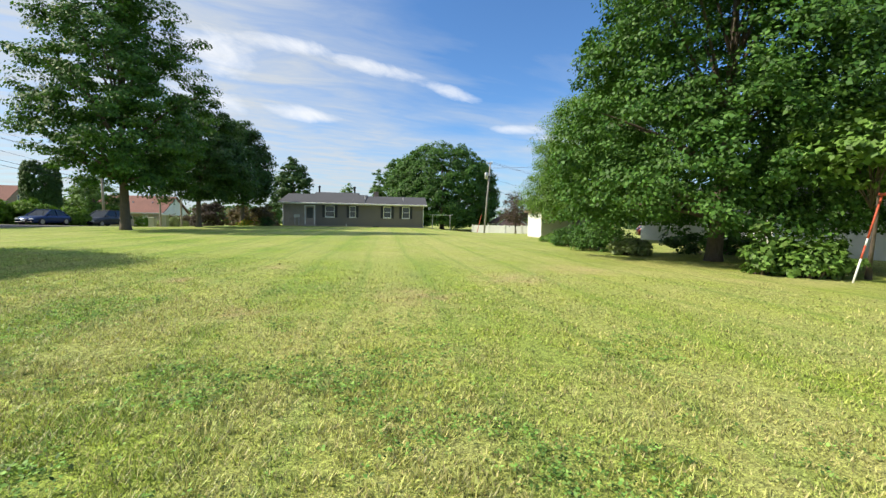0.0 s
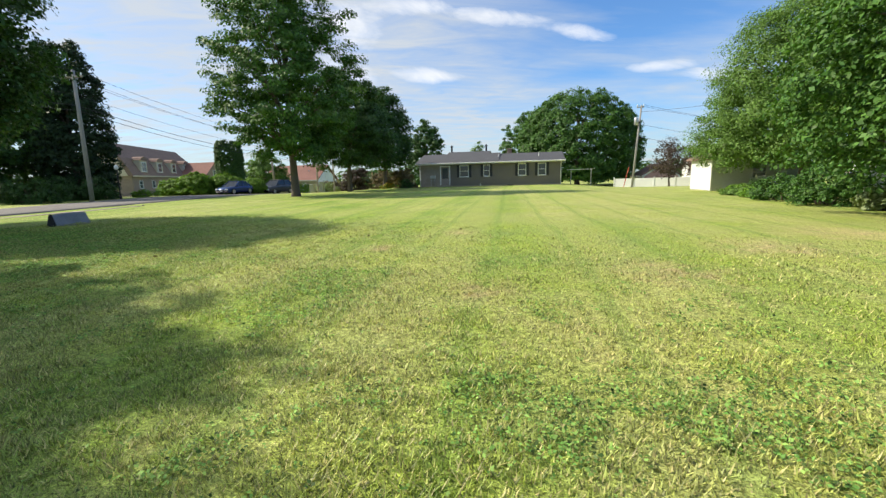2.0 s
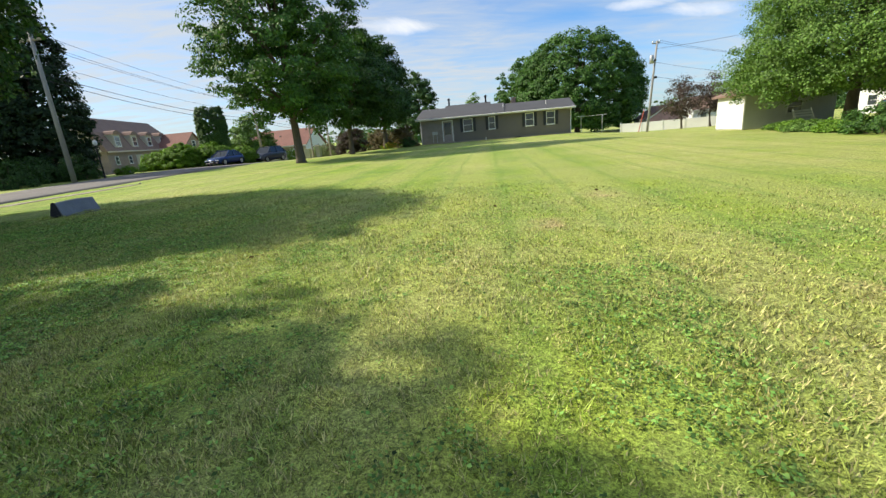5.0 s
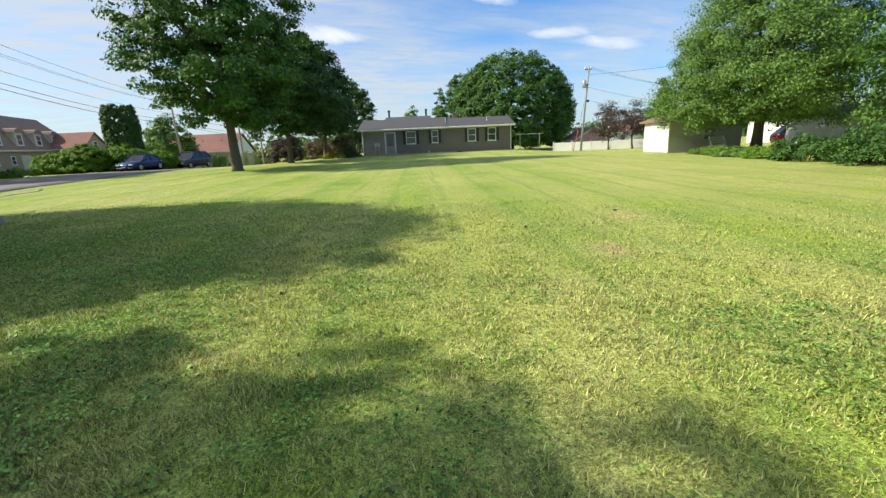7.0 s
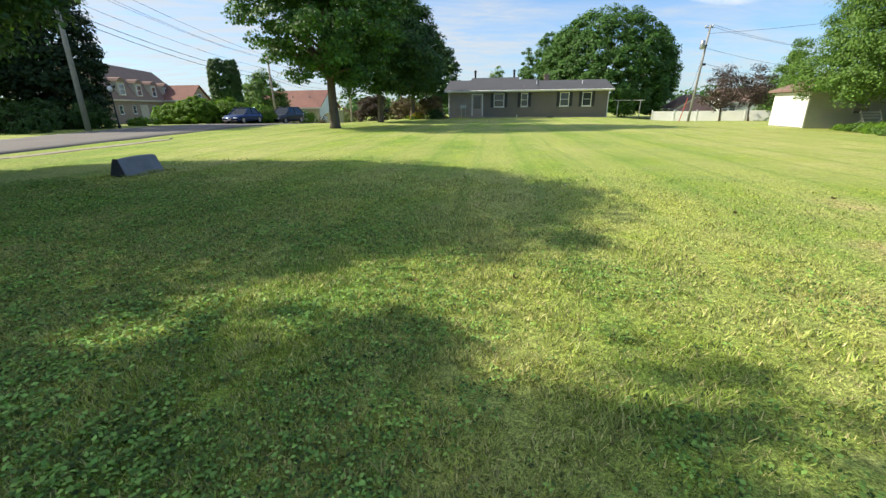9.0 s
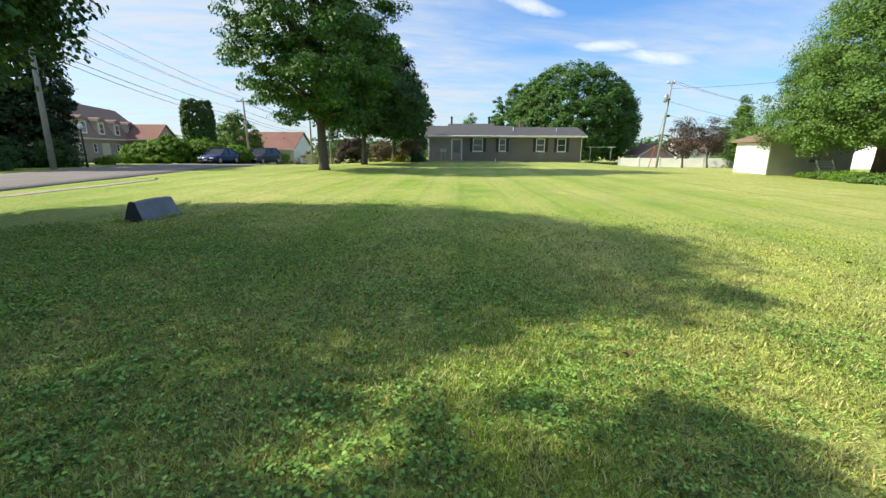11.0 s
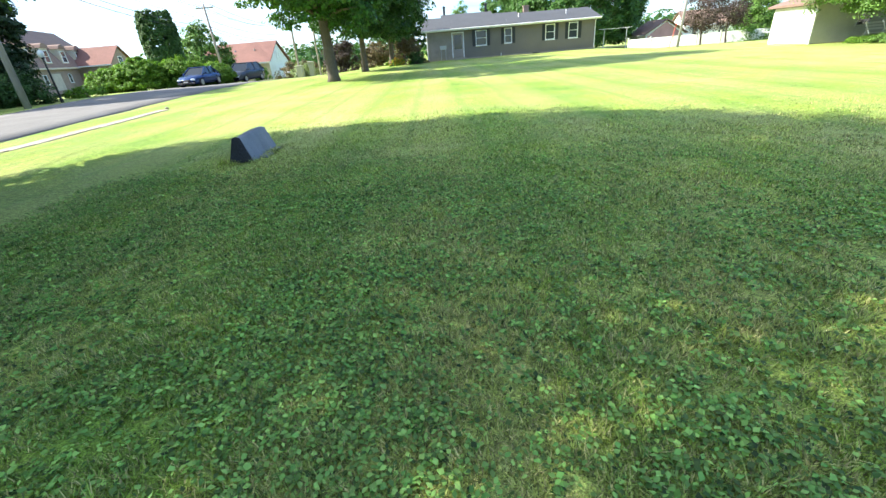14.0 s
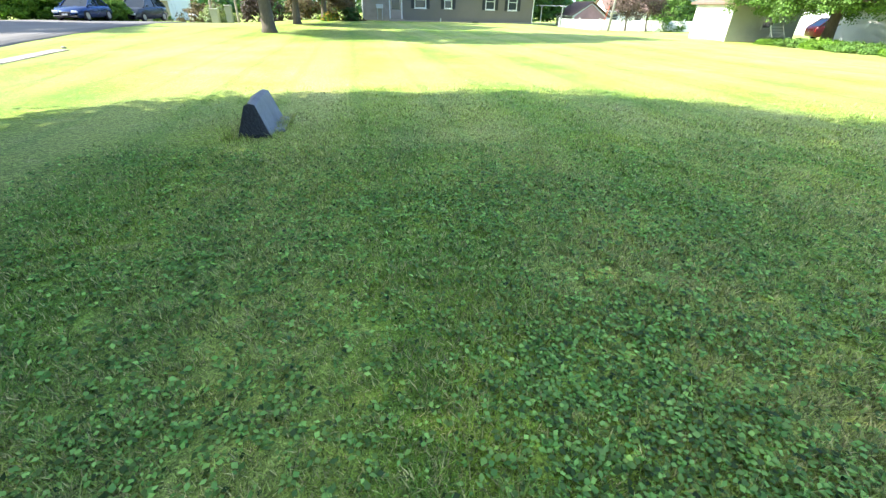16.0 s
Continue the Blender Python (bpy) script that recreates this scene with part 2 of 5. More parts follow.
LEAF_ARBOR = surface("leaf_arborvitae", (0.060, 0.138, 0.034), 0.62, island=0.4, tint=(0.085, 0.150, 0.038), bump=0, spec=0.28, translucent=0.12)
LEAF_PURPLE = surface("leaf_purple", (0.070, 0.042, 0.042), 0.62, island=0.4, tint=(0.085, 0.072, 0.050), bump=0, spec=0.28, translucent=0.2)
LEAF_BROWN = surface("leaf_bronze", (0.160, 0.105, 0.055), 0.62, island=0.4, tint=(0.130, 0.120, 0.060), bump=0, spec=0.28, translucent=0.2)
LEAF_PALE = surface("leaf_pale", (0.230, 0.300, 0.120), 0.62, island=0.35, tint=(0.330, 0.380, 0.220), bump=0, spec=0.28, translucent=0.3)
LEAF_YELLOW = surface("flower_yellow", (0.62, 0.40, 0.02), 0.62, island=0.3, tint=(0.62, 0.22, 0.03), bump=0, spec=0.28, translucent=0.2)
LEAF_CLOVER = surface("leaf_clover", (0.110, 0.240, 0.052), 0.55, island=0.8, tint=(0.270, 0.420, 0.105), bump=0, spec=0.28, translucent=0.3)
ASPHALT = surface("asphalt", (0.165, 0.153, 0.146), 0.9, grain=(70, 0.25), stain=(0.5, 0.18), bump=0.5)
CONCRETE = surface("concrete", (0.36, 0.305, 0.25), 0.85, grain=(60, 0.12), stain=(1.5, 0.16), bump=0.3)
SIDING = surface("grey_siding", (0.178, 0.156, 0.134), 0.6, grain=(30, 0.06), stain=(0.9, 0.08), bump=0.1)
SIDING_TAN = surface("weathered_siding", (0.320, 0.275, 0.235), 0.7, grain=(30, 0.12), stain=(1.4, 0.22), bump=0.15)
SHINGLE = surface("grey_shingles", (0.066, 0.068, 0.076), 0.9, grain=(9, 0.22), stain=(0.7, 0.12), bump=0.6, stretch=(1, 1, 3))
SHINGLE_RED = surface("red_brown_shingles", (0.225, 0.110, 0.088), 0.9, grain=(7, 0.20), stain=(0.6, 0.12), bump=0.6)
SHINGLE_BROWN = surface("brown_shingles", (0.230, 0.150, 0.120), 0.9, grain=(7, 0.25), stain=(0.6, 0.15), bump=0.6)
WHITE = surface("white_paint", (0.78, 0.78, 0.76), 0.5, grain=(30, 0.03), stain=(0.9, 0.06), bump=0.05)
VINYL = surface("white_vinyl", (0.82, 0.82, 0.81), 0.45, grain=(30, 0.03), stain=(0.9, 0.07), bump=0.05)
# grey base stands in for the shade on the shed's white front
SHED_GREY = surface("shaded_white_siding", (0.50, 0.51, 0.50), 0.6, grain=(25, 0.06), stain=(0.8, 0.12), bump=0.1)
SHUTTER = surface("dark_shutter", (0.024, 0.026, 0.030), 0.5, bump=0.05)
DOOR_TAN = surface("tan_door", (0.34, 0.29, 0.25), 0.5, bump=0.05)
BRICK = surface("brown_brick", (0.310, 0.225, 0.180), 0.85, grain=(14, 0.22), stain=(1.0, 0.15), bump=0.5, stretch=(0.6, 0.6, 2.2))
TAN_WALL = surface("cream_siding", (0.52, 0.45, 0.36), 0.7, bump=0.1)
PINK_WALL = surface("faded_red_siding", (0.52, 0.30, 0.29), 0.7, bump=0.1)
POLE_WOOD = surface("pole_wood", (0.34, 0.29, 0.24), 0.9, grain=(30, 0.2), bump=0.6, stretch=(1, 1, 0.1))
POLE_GREY = surface("weathered_pole", (0.31, 0.30, 0.285), 0.9, grain=(30, 0.2), bump=0.6, stretch=(1, 1, 0.1))
METAL_GREY = surface("galvanised_steel", (0.50, 0.51, 0.52), 0.4, metal=0.7, bump=0.05)
BLACK = surface("black_metal", (0.02, 0.02, 0.022), 0.45, metal=0.2, bump=0.05)
RUBBER = surface("rubber", (0.018, 0.018, 0.019), 0.85, bump=0.1)
CABLE = surface("cable", (0.03, 0.03, 0.032), 0.6, bump=0)
SLATE = surface("dark_slate", (0.185, 0.195, 0.215), 0.6, grain=(55, 0.18), stain=(2.5, 0.2), bump=0.4)
SLATE_END = surface("rough_slate", (0.030, 0.031, 0.034), 0.9, grain=(40, 0.3), stain=(5, 0.2), bump=1.0, bump_dist=0.02)
BLUE_CAR = surface("blue_car_paint", (0.036, 0.070, 0.185), 0.22, metal=0.5, grain=(300, 0.04), stain=(0.8, 0.04), bump=0)
DARK_CAR = surface("charcoal_car_paint", (0.080, 0.090, 0.110), 0.25, metal=0.5, grain=(300, 0.04), stain=(0.8, 0.04), bump=0)
SILVER_CAR = surface("silver_car_paint", (0.55, 0.56, 0.58), 0.25, metal=0.6, grain=(300, 0.03), stain=(0.8, 0.04), bump=0)
RED_CAR = surface("dark_red_car_paint", (0.060, 0.010, 0.012), 0.25, metal=0.4, grain=(300, 0.03), stain=(0.8, 0.04), bump=0)
LAMP_LENS = surface("lamp_lens", (0.80, 0.82, 0.84), 0.15, bump=0, grain=(10, 0.02), stain=(1, 0.02))
RED_LENS = surface("red_lens", (0.35, 0.015, 0.015), 0.2, bump=0)
RED_PAINT = surface("red_orange_paint", (0.50, 0.090, 0.045), 0.6, grain=(30, 0.15), stain=(4, 0.2), bump=0.1)
TEAL = surface("teal_plastic", (0.02, 0.22, 0.30), 0.5, bump=0.05)
BEIGE_BOX = surface("beige_green_enamel", (0.38, 0.38, 0.30), 0.5, bump=0.05)
WINDOW_GLASS = glass_material("window_glass", (0.055, 0.065, 0.075), 0.08)
CAR_GLASS = glass_material("car_glass", (0.012, 0.015, 0.018), 0.04)


# ---- mesh helpers ----
def step(a, b, v):
    u = min(1.0, max(0.0, (v - a) / (b - a)))
    return u * u * (3 - 2 * u)


def gz(x, y):
    """Height of the ground: level lawn, falling away to the east, and beyond the road to the north-west."""
    z = -0.45 * step(9, 18, x) * step(15, 40, y) - 0.50 * step(48, 66, y) * step(9, 18, x)
    z -= 1.2 * step(32, 76, y) * step(-9, -20, x)
    z -= 0.8 * step(66, 90, y) * (1 - step(9, 18, x)) * (1 - step(-9, -20, x))
    return z


def part(name, bm, material, parent=None, label="", smooth=False):
    """One bmesh as one mesh object, under a thing or under a part."""
    me = bpy.data.meshes.new(name)
    if smooth:
        for f in bm.faces:
            f.smooth = True
    bm.to_mesh(me)
    bm.free()
    me.materials.append(material)
    ob = new(name, me)
    if parent is not None:
        ob.parent = parent
    if label:
        ob["label"] = label
    return ob


def thing(name, m, label, category, group="", kind=""):
    ob = new(name)
    ob.matrix_world = m
    ob.empty_display_size = 0.2
    return tagged(ob, label, category, group, kind)


def box(bm, x0, x1, y0, y1, z0, z1, bevel=0.0, m=None):
    r = bmesh.ops.create_cube(bm, size=1.0)["verts"]
    bmesh.ops.transform(bm, verts=r, matrix=Matrix.Translation(((x0 + x1) / 2, (y0 + y1) / 2, (z0 + z1) / 2)) @ Matrix.Diagonal((x1 - x0, y1 - y0, z1 - z0, 1)))
    if bevel:
        es = list({e for v in r for e in v.link_edges})
        r = list({v for f in bmesh.ops.bevel(bm, geom=es, offset=bevel, segments=1, affect="EDGES")["faces"] for v in f.verts} | {v for v in r if v.is_valid})
    if m is not None:
        bmesh.ops.transform(bm, verts=[v for v in r if v.is_valid], matrix=m)
    return bm


def boxed(*a, **k):
    return box(bmesh.new(), *a, **k)


def tube(bm, pts, radii, sides=8, cap=True):
    """A tapered tube along points."""
    rings = []
    for i, p in enumerate(pts):
        p = Vector(p)
        d = (Vector(pts[min(i + 1, len(pts) - 1)]) - Vector(pts[max(i - 1, 0)])).normalized()
        s = d.cross(Vector((0.31, 0.95, 0.05))).normalized() if abs(d.z) > 0.5 else d.cross(Vector((0, 0, 1))).normalized()
        t = d.cross(s)
        rings.append([bm.verts.new(p + radii[i] * (math.cos(a) * s + math.sin(a) * t)) for a in (2 * math.pi * k / sides for k in range(sides))])
    for a, b in zip(rings, rings[1:]):
        for k in range(sides):
            bm.faces.new((a[k], a[(k + 1) % sides], b[(k + 1) % sides], b[k]))
    if cap:
        bm.faces.new(list(reversed(rings[0])))
        bm.faces.new(rings[-1])
    return bm


def prism(bm, outline, y0, y1, m=None):
    """An outline in x and z, drawn out along y."""
    a = [bm.verts.new((x, y0, z)) for x, z in outline]
    b = [bm.verts.new((x, y1, z)) for x, z in outline]
    bm.faces.new(a), bm.faces.new(list(reversed(b)))
    for i in range(len(a)):
        j = (i + 1) % len(a)
        bm.faces.new((a[j], a[i], b[i], b[j]))
    bmesh.ops.recalc_face_normals(bm, faces=bm.faces)
    if m is not None:
        bmesh.ops.transform(bm, verts=a + b, matrix=m)
    return bm


def mesh_of(name, verts, per, material, parent=None):
    """Many separate faces of the same number of corners, from an array (faces, corners, 3)."""
    nf = len(verts)
    me = bpy.data.meshes.new(name)
    me.vertices.add(nf * per), me.loops.add(nf * per), me.polygons.add(nf)
    me.vertices.foreach_set("co", np.ascontiguousarray(verts, dtype=np.float32).ravel())
    me.loops.foreach_set("vertex_index", np.arange(nf * per, dtype=np.int32))
    me.polygons.foreach_set("loop_start", np.arange(0, nf * per, per, dtype=np.int32))
    me.update(calc_edges=True)
    me.validate()
    me.materials.append(material)
    ob = new(name, me)
    if parent is not None:
        ob.parent = parent
    return ob


def leaf_quads(rng, at, out, size, droop=0.3, wild=0.7):
    """A diamond leaf, folded a little, at each point; out: the way in which each faces."""
    n = len(at)
    nrm = out * 0.75 + np.array([0, 0, 0.55]) + rng.normal(0, wild * 0.6, (n, 3))
    nrm /= np.linalg.norm(nrm, axis=1, keepdims=True) + 1e-9
    ax = rng.normal(0, 1, (n, 3)) + out * 0.5 - np.array([0, 0, droop])
    ax -= (ax * nrm).sum(1, keepdims=True) * nrm
    ax /= np.linalg.norm(ax, axis=1, keepdims=True) + 1e-9
    sd = np.cross(nrm, ax)
    s = (size * rng.uniform(0.6, 1.3, n))[:, None]
    w = s * rng.uniform(0.55, 0.85, n)[:, None]
    base, tip = at - ax * s * 0.5, at + ax * s * 0.55
    mid = at - ax * s * 0.06
    fold = nrm * s * 0.10
    return np.stack([base, mid - sd * w * 0.5 + fold, tip, mid + sd * w * 0.5 + fold], 1)


def crown_points(rng, clumps, per, radius, z0, z1, profile, lobes, shell, clump_r, squash, flat):
    """Clumps of leaves in an uneven crown. profile: radius share at heights 0 to 1."""
    u = rng.random(clumps * 3)
    pr = np.interp(u, np.linspace(0, 1, len(profile)), profile)
    keep = rng.random(len(u)) < (pr / max(profile)) ** 1.3 + 0.05
    u, pr = u[keep][:clumps], pr[keep][:clumps]
    n = len(u)
    th = rng.uniform(0, 2 * np.pi, n)
    ph = rng.uniform(0, 2 * np.pi, 6)
    wave = sum(np.sin((k + 2) * th + ph[k] + u * (5 + 3 * k)) / (k + 1.5) for k in range(4))
    r = radius * pr * (1 + lobes * wave * 0.5) * (rng.beta(shell, 1.15, n))
    c = np.stack([r * np.cos(th), r * np.sin(th) * squash, z0 + (z1 - z0) * u], 1)
    c[:, 2] += rng.normal(0, min(0.25, 0.05 * (z1 - z0), 0.4 * clump_r), n)
    out = np.stack([np.cos(th), np.sin(th), (u - 0.35) * 1.5], 1)
    out /= np.linalg.norm(out, axis=1, keepdims=True)
    cr = clump_r * rng.uniform(0.55, 1.25, n)
    d = rng.normal(0, 1, (n, per, 3))
    d /= np.linalg.norm(d, axis=2, keepdims=True)
    d *= rng.random((n, per, 1)) ** 0.45
    off = d * cr[:, None, None] * np.array([1, 1, flat])
    off[:, :, 2] -= 0.25 * (off[:, :, 0] ** 2 + off[:, :, 1] ** 2) / cr[:, None]  # drooping rim
    at = (c[:, None] + off).reshape(-1, 3)
    face = (out[:, None] * 0.7 + d * 0.6).reshape(-1, 3)
    return c, at, face


def tree(name, x, y, height, radius, crown_low, label, category="tree", leaf=LEAF_MAPLE, profile=(0.6, 0.95, 1.0, 0.92, 0.75, 0.5, 0.15), seed=1,
         clumps=420, per=85, size=0.2, clump_r=0.75, trunk_r=0.28, lobes=0.35, shell=3.2, squash=1.0, flat=0.6, lean=(0, 0), limbs=16, fork=0.28, off=(0, 0), group="", z=None):
    """Trunk with limbs to the crown's clumps, and the crown of separate leaves."""
    rng = np.random.default_rng(seed)
    base = thing(name, pose(x, y, gz(x, y) if z is None else z), label, category, group)
    c, at, face = crown_points(rng, clumps, per, radius, crown_low, height, profile, lobes, shell, clump_r, squash, flat)
    for a in (c, at):
        a[:, 0] += off[0] * np.clip(a[:, 2] / height, 0, 1)
        a[:, 1] += off[1] * np.clip(a[:, 2] / height, 0, 1)
    bm = bmesh.new()
    top = height * 0.86
    pts, rad = [], []
    for k in range(9):
        f = k / 8
        pts.append((lean[0] * f + off[0] * f + 0.12 * math.sin(3 * f + seed), lean[1] * f + off[1] * f + 0.12 * math.sin(4 * f + 2 * seed), -0.15 + (top + 0.15) * f))
        rad.append(trunk_r * ((1.0 - 0.93 * f) + (0.45 if k == 0 else 0)))
    pts.insert(1, (pts[0][0], pts[0][1], 0.22)), rad.insert(1, trunk_r * 1.08)
    tube(bm, pts, rad, 12)
    limb_meshes = []
    order = np.argsort(rng.random(len(c)))[:limbs]
    for k in order:
        e = Vector(c[k])
        f = max(fork, min(0.8, (e.z / height) * 0.62))
        s = Vector(pts[1]).lerp(Vector(pts[-1]), f)
        mid = s.lerp(e, 0.5) + Vector((0, 0, 0.10 * (e - s).length * (0.6 if e.z > s.z else -0.2)))
        r0 = trunk_r * (0.42 * (1 - f) + 0.08)
        limb_meshes.append(bmesh.new())
        tube(limb_meshes[-1], [s, s.lerp(mid, 0.5) + Vector((0, 0, 0.05)), mid, mid.lerp(e, 0.55), e], [r0, r0 * 0.75, r0 * 0.55, r0 * 0.35, r0 * 0.12], 6)
    part("trunk", bm, BARK, base, smooth=True)
    for lb in limb_meshes:
        part("limb", lb, BARK, base, smooth=True)
    mesh_of("crown", leaf_quads(rng, at, face, size), 4, leaf, base)
    return base


def bush(name, x, y, rx, ry, h, label, leaf=LEAF_HEDGE, seed=1, clumps=60, per=60, size=0.12, clump_r=0.32, category="shrub", rot=0.0, low=0.08, group="", blossom=None, shell=3.0, lobes=0.35):
    """Stems and a mound of separate leaves down to the ground."""
    rng = np.random.default_rng(seed)
    base = thing(name, pose(x, y, gz(x, y), 0, 0, rot), label, category, group)
    c, at, face = crown_points(rng, clumps, per, 1.0, low, h * 0.92, (0.85, 1.0, 1.0, 0.96, 0.86, 0.66, 0.22), lobes, shell, clump_r, 1.0, 0.75)
    at = at * np.array([1, 1, 1])
    scale = np.array([rx, ry, 1.0])
    c2 = c * scale
    at = np.repeat(c2, per, 0) + (at - np.repeat(c, per, 0))
    at[:, 2] = np.abs(at[:, 2]) + 0.02
    bm = bmesh.new()
    for k in range(0, len(c2), max(1, len(c2) // 14)):
        e = Vector(c2[k])
        s = Vector((e.x * 0.35, e.y * 0.35, -0.05))
        tube(bm, [s, s.lerp(e, 0.5) + Vector((0, 0, 0.06)), e], [0.025, 0.017, 0.006], 5)
    part("stem", bm, BARK, base)
    mesh_of("foliage", leaf_quads(rng, at, face, size), 4, leaf, base)
    if blossom is not None:
        pick = rng.random(len(at)) < 0.4
        mesh_of("blossom", leaf_quads(rng, at[pick] + np.array([0, 0, 0.03]), face[pick], size * 0.9), 4, blossom, base)
    return base


# ---- ground, road, pavement ----
def ground_lines(lo, hi, fine0, fine1, fine, far):
    out, v = [], fine0
    while v < fine1:
        out.append(v)
        v += fine
    v, s = fine1, fine
    while v < hi:
        out.append(v)
        s *= far
        v += s
    out.append(hi)
    v, s = fine0, fine
    while v > lo:
        s *= far
        v -= s
        out.append(max(v, lo))
    return sorted(set(out))


def build_ground():
    xs, ys = ground_lines(-2500, 2500, -45, 45, 1.0, 1.5), ground_lines(-2500, 2500, -10, 95, 1.0, 1.5)
    bm = bmesh.new()
    grid = [[bm.verts.new((x, y, gz(x, y) + (0.035 * noise.noise((x * 0.35, y * 0.35, 0)) if abs(x) < 45 and -10 < y < 95 else 0))) for x in xs] for y in ys]
    for j in range(len(ys) - 1):
        for i in range(len(xs) - 1):
            bm.faces.new((grid[j][i], grid[j][i + 1], grid[j + 1][i + 1], grid[j + 1][i]))
    return tagged(part("ground", bm, LAWN, smooth=True), "broad mown lawn with striped, dry and clover patches", "lawn", kind="structure")


build_ground()


def ribbon(name, left, right, lift, material, label, category):
    """A road or path between two edge lines, laid on the ground."""
    bm = bmesh.new()
    rows = []
    for k in range(len(left) - 1):
        n = max(1, int((Vector(left[k + 1]) - Vector(left[k])).length / 1.0))
        for i in range(n + (k == len(left) - 2)):
            a, b = Vector(left[k]).lerp(Vector(left[k + 1]), i / n), Vector(right[k]).lerp(Vector(right[k + 1]), i / n)
            rows.append([bm.verts.new((*p, gz(*p) + lift - (0.12 if f in (0, 1) else 0))) for f, p in ((f, a.lerp(b, f)) for f in (0, 0.012, 0.15, 0.3, 0.5, 0.7, 0.85, 0.988, 1))])
    for a, b in zip(rows, rows[1:]):
        for k in range(8):
            bm.faces.new((a[k], a[k + 1], b[k + 1], b[k]))
    bmesh.ops.recalc_face_normals(bm, faces=bm.faces)
    return tagged(part(name, bm, material, smooth=True), label, category, kind="structure")


ROAD_NEAR = [(-9.0, -30), (-12.6, 4), (-15.0, 14), (-16.7, 22), (-18.2, 30), (-19.3, 39), (-20.3, 48), (-16.0, 60), (-6.0, 76), (8.0, 95)]
ROAD_FAR = [(-17.5, -30), (-20.0, 6), (-22.6, 20), (-26.0, 28.5), (-27.5, 35), (-28.0, 42), (-27.0, 52), (-22.0, 64), (-11.0, 80), (3.0, 100)]
ribbon("road", ROAD_FAR, ROAD_NEAR, 0.045, ASPHALT, "worn grey asphalt street curving past the lawn", "road")


def pavement():
    base = ribbon("pavement", [(-13.35 + 0.045 * 20, -8), (-13.75, 10), (-14.9, 21)], [(-12.85 + 0.045 * 20, -8), (-13.15, 10), (-14.45, 21)], -0.012, CONCRETE, "narrow concrete footpath sunk into the grass verge", "pavement")
    slab = None
    for k in range(19):
        f = 7 + k * 0.75
        y = f
        x = -13.45 - max(0, (y - 10)) * 0.112 + (10 - y) * 0.045 * (y < 10)
        if slab is None:
            slab = part("slab", boxed(-0.21, 0.21, -0.365, 0.365, -0.03, 0.03, 0.012), CONCRETE, base)
            ob = slab
        else:
            ob = new("slab", slab.data)
            ob.parent = base
        ob.matrix_basis = pose(x, y, gz(x, y) + 0.035 * noise.noise((x * 0.35, y * 0.35, 0)) - 0.014, random.uniform(-1, 1), random.uniform(-1, 1), 6.0 if y > 10 else 2.5)


pavement()


# ---- large trees ----
tree("maple_tree", -10.95, 30.6, 16.6, 5.4, 2.9, "tall green maple with a straight bare lower trunk on the lawn", seed=3, clumps=560, per=130, size=0.19, clump_r=0.85, trunk_r=0.30,
     profile=(0.42, 0.95, 1.0, 0.92, 0.82, 0.72, 0.55, 0.22), lobes=0.44, shell=2.0, limbs=34, fork=0.2, flat=0.42)
tree("maple_tree", -10.9, 40.8, 11.8, 4.6, 2.8, "dark green broad maple shading the lawn by the street", seed=5, clumps=440, per=120, size=0.20, leaf=LEAF_DARK, trunk_r=0.24, limbs=16, shell=2.6)
tree("maple_tree", -9.7, 47.5, 10.9, 3.3, 2.6, "dark green dense tree near the grey house", seed=6, clumps=340, per=120, size=0.21, leaf=LEAF_DARK, trunk_r=0.24, limbs=12)
tree("maple_tree", -11.5, 76, 11.6, 4.0, 2.0, "distant dark green tree behind the grey house", seed=7, clumps=220, per=70, size=0.36, leaf=LEAF_DARK, trunk_r=0.25, limbs=8)
tree("maple_tree", 14.9, 80.0, 15.6, 10.4, 0.8, "huge rounded dense maple behind the grey house", seed=8, clumps=1500, per=85, size=0.31, leaf=LEAF_MAPLE, trunk_r=0.45, lobes=0.07, shell=7.0,
     profile=(0.78, 0.98, 1.0, 0.98, 0.90, 0.72, 0.36), clump_r=1.0, limbs=14)
tree("maple_tree", 6.2, 85, 13.4, 5.8, 1.5, "lighter green tree beside the huge maple", seed=9, clumps=320, per=110, size=0.25, leaf=LEAF_MAPLE, trunk_r=0.3, limbs=8)
tree("maple_tree", 16.6, 12.4, 11.8, 4.9, 1.1, "big dense maple with low sweeping branches over the lawn edge", seed=11, squash=0.82, clumps=1300, per=130, size=0.112, leaf=LEAF_MAPLE, trunk_r=0.21,
     profile=(0.86, 1.0, 0.98, 0.90, 0.78, 0.60, 0.30), lobes=0.25, shell=3.4, clump_r=0.60, limbs=30, fork=0.1, flat=0.45)
tree("honey_locust", 23.2, 32.4, 12.2, 6.6, 2.1, "light green feathery tree leaning over the white shed", seed=12, clumps=1150, per=190, size=0.118, leaf=LEAF_LIGHT, trunk_r=0.34,
     profile=(0.9, 1.0, 0.95, 0.85, 0.7, 0.5, 0.2), lobes=0.4, shell=3.0, clump_r=0.85, limbs=22, fork=0.26)
tree("maple_tree", -11.8, 10.0, 9.95, 4.05, 2.9, "dark spreading shade tree on the verge beside the street", seed=14, clumps=950, per=115, size=0.135, leaf=LEAF_DARK, trunk_r=0.34, lobes=0.22, shell=2.2, limbs=30,
     clump_r=0.62, profile=(0.80, 0.98, 1.02, 1.03, 0.95, 0.68, 0.28), fork=0.22, off=(0, 0.45))
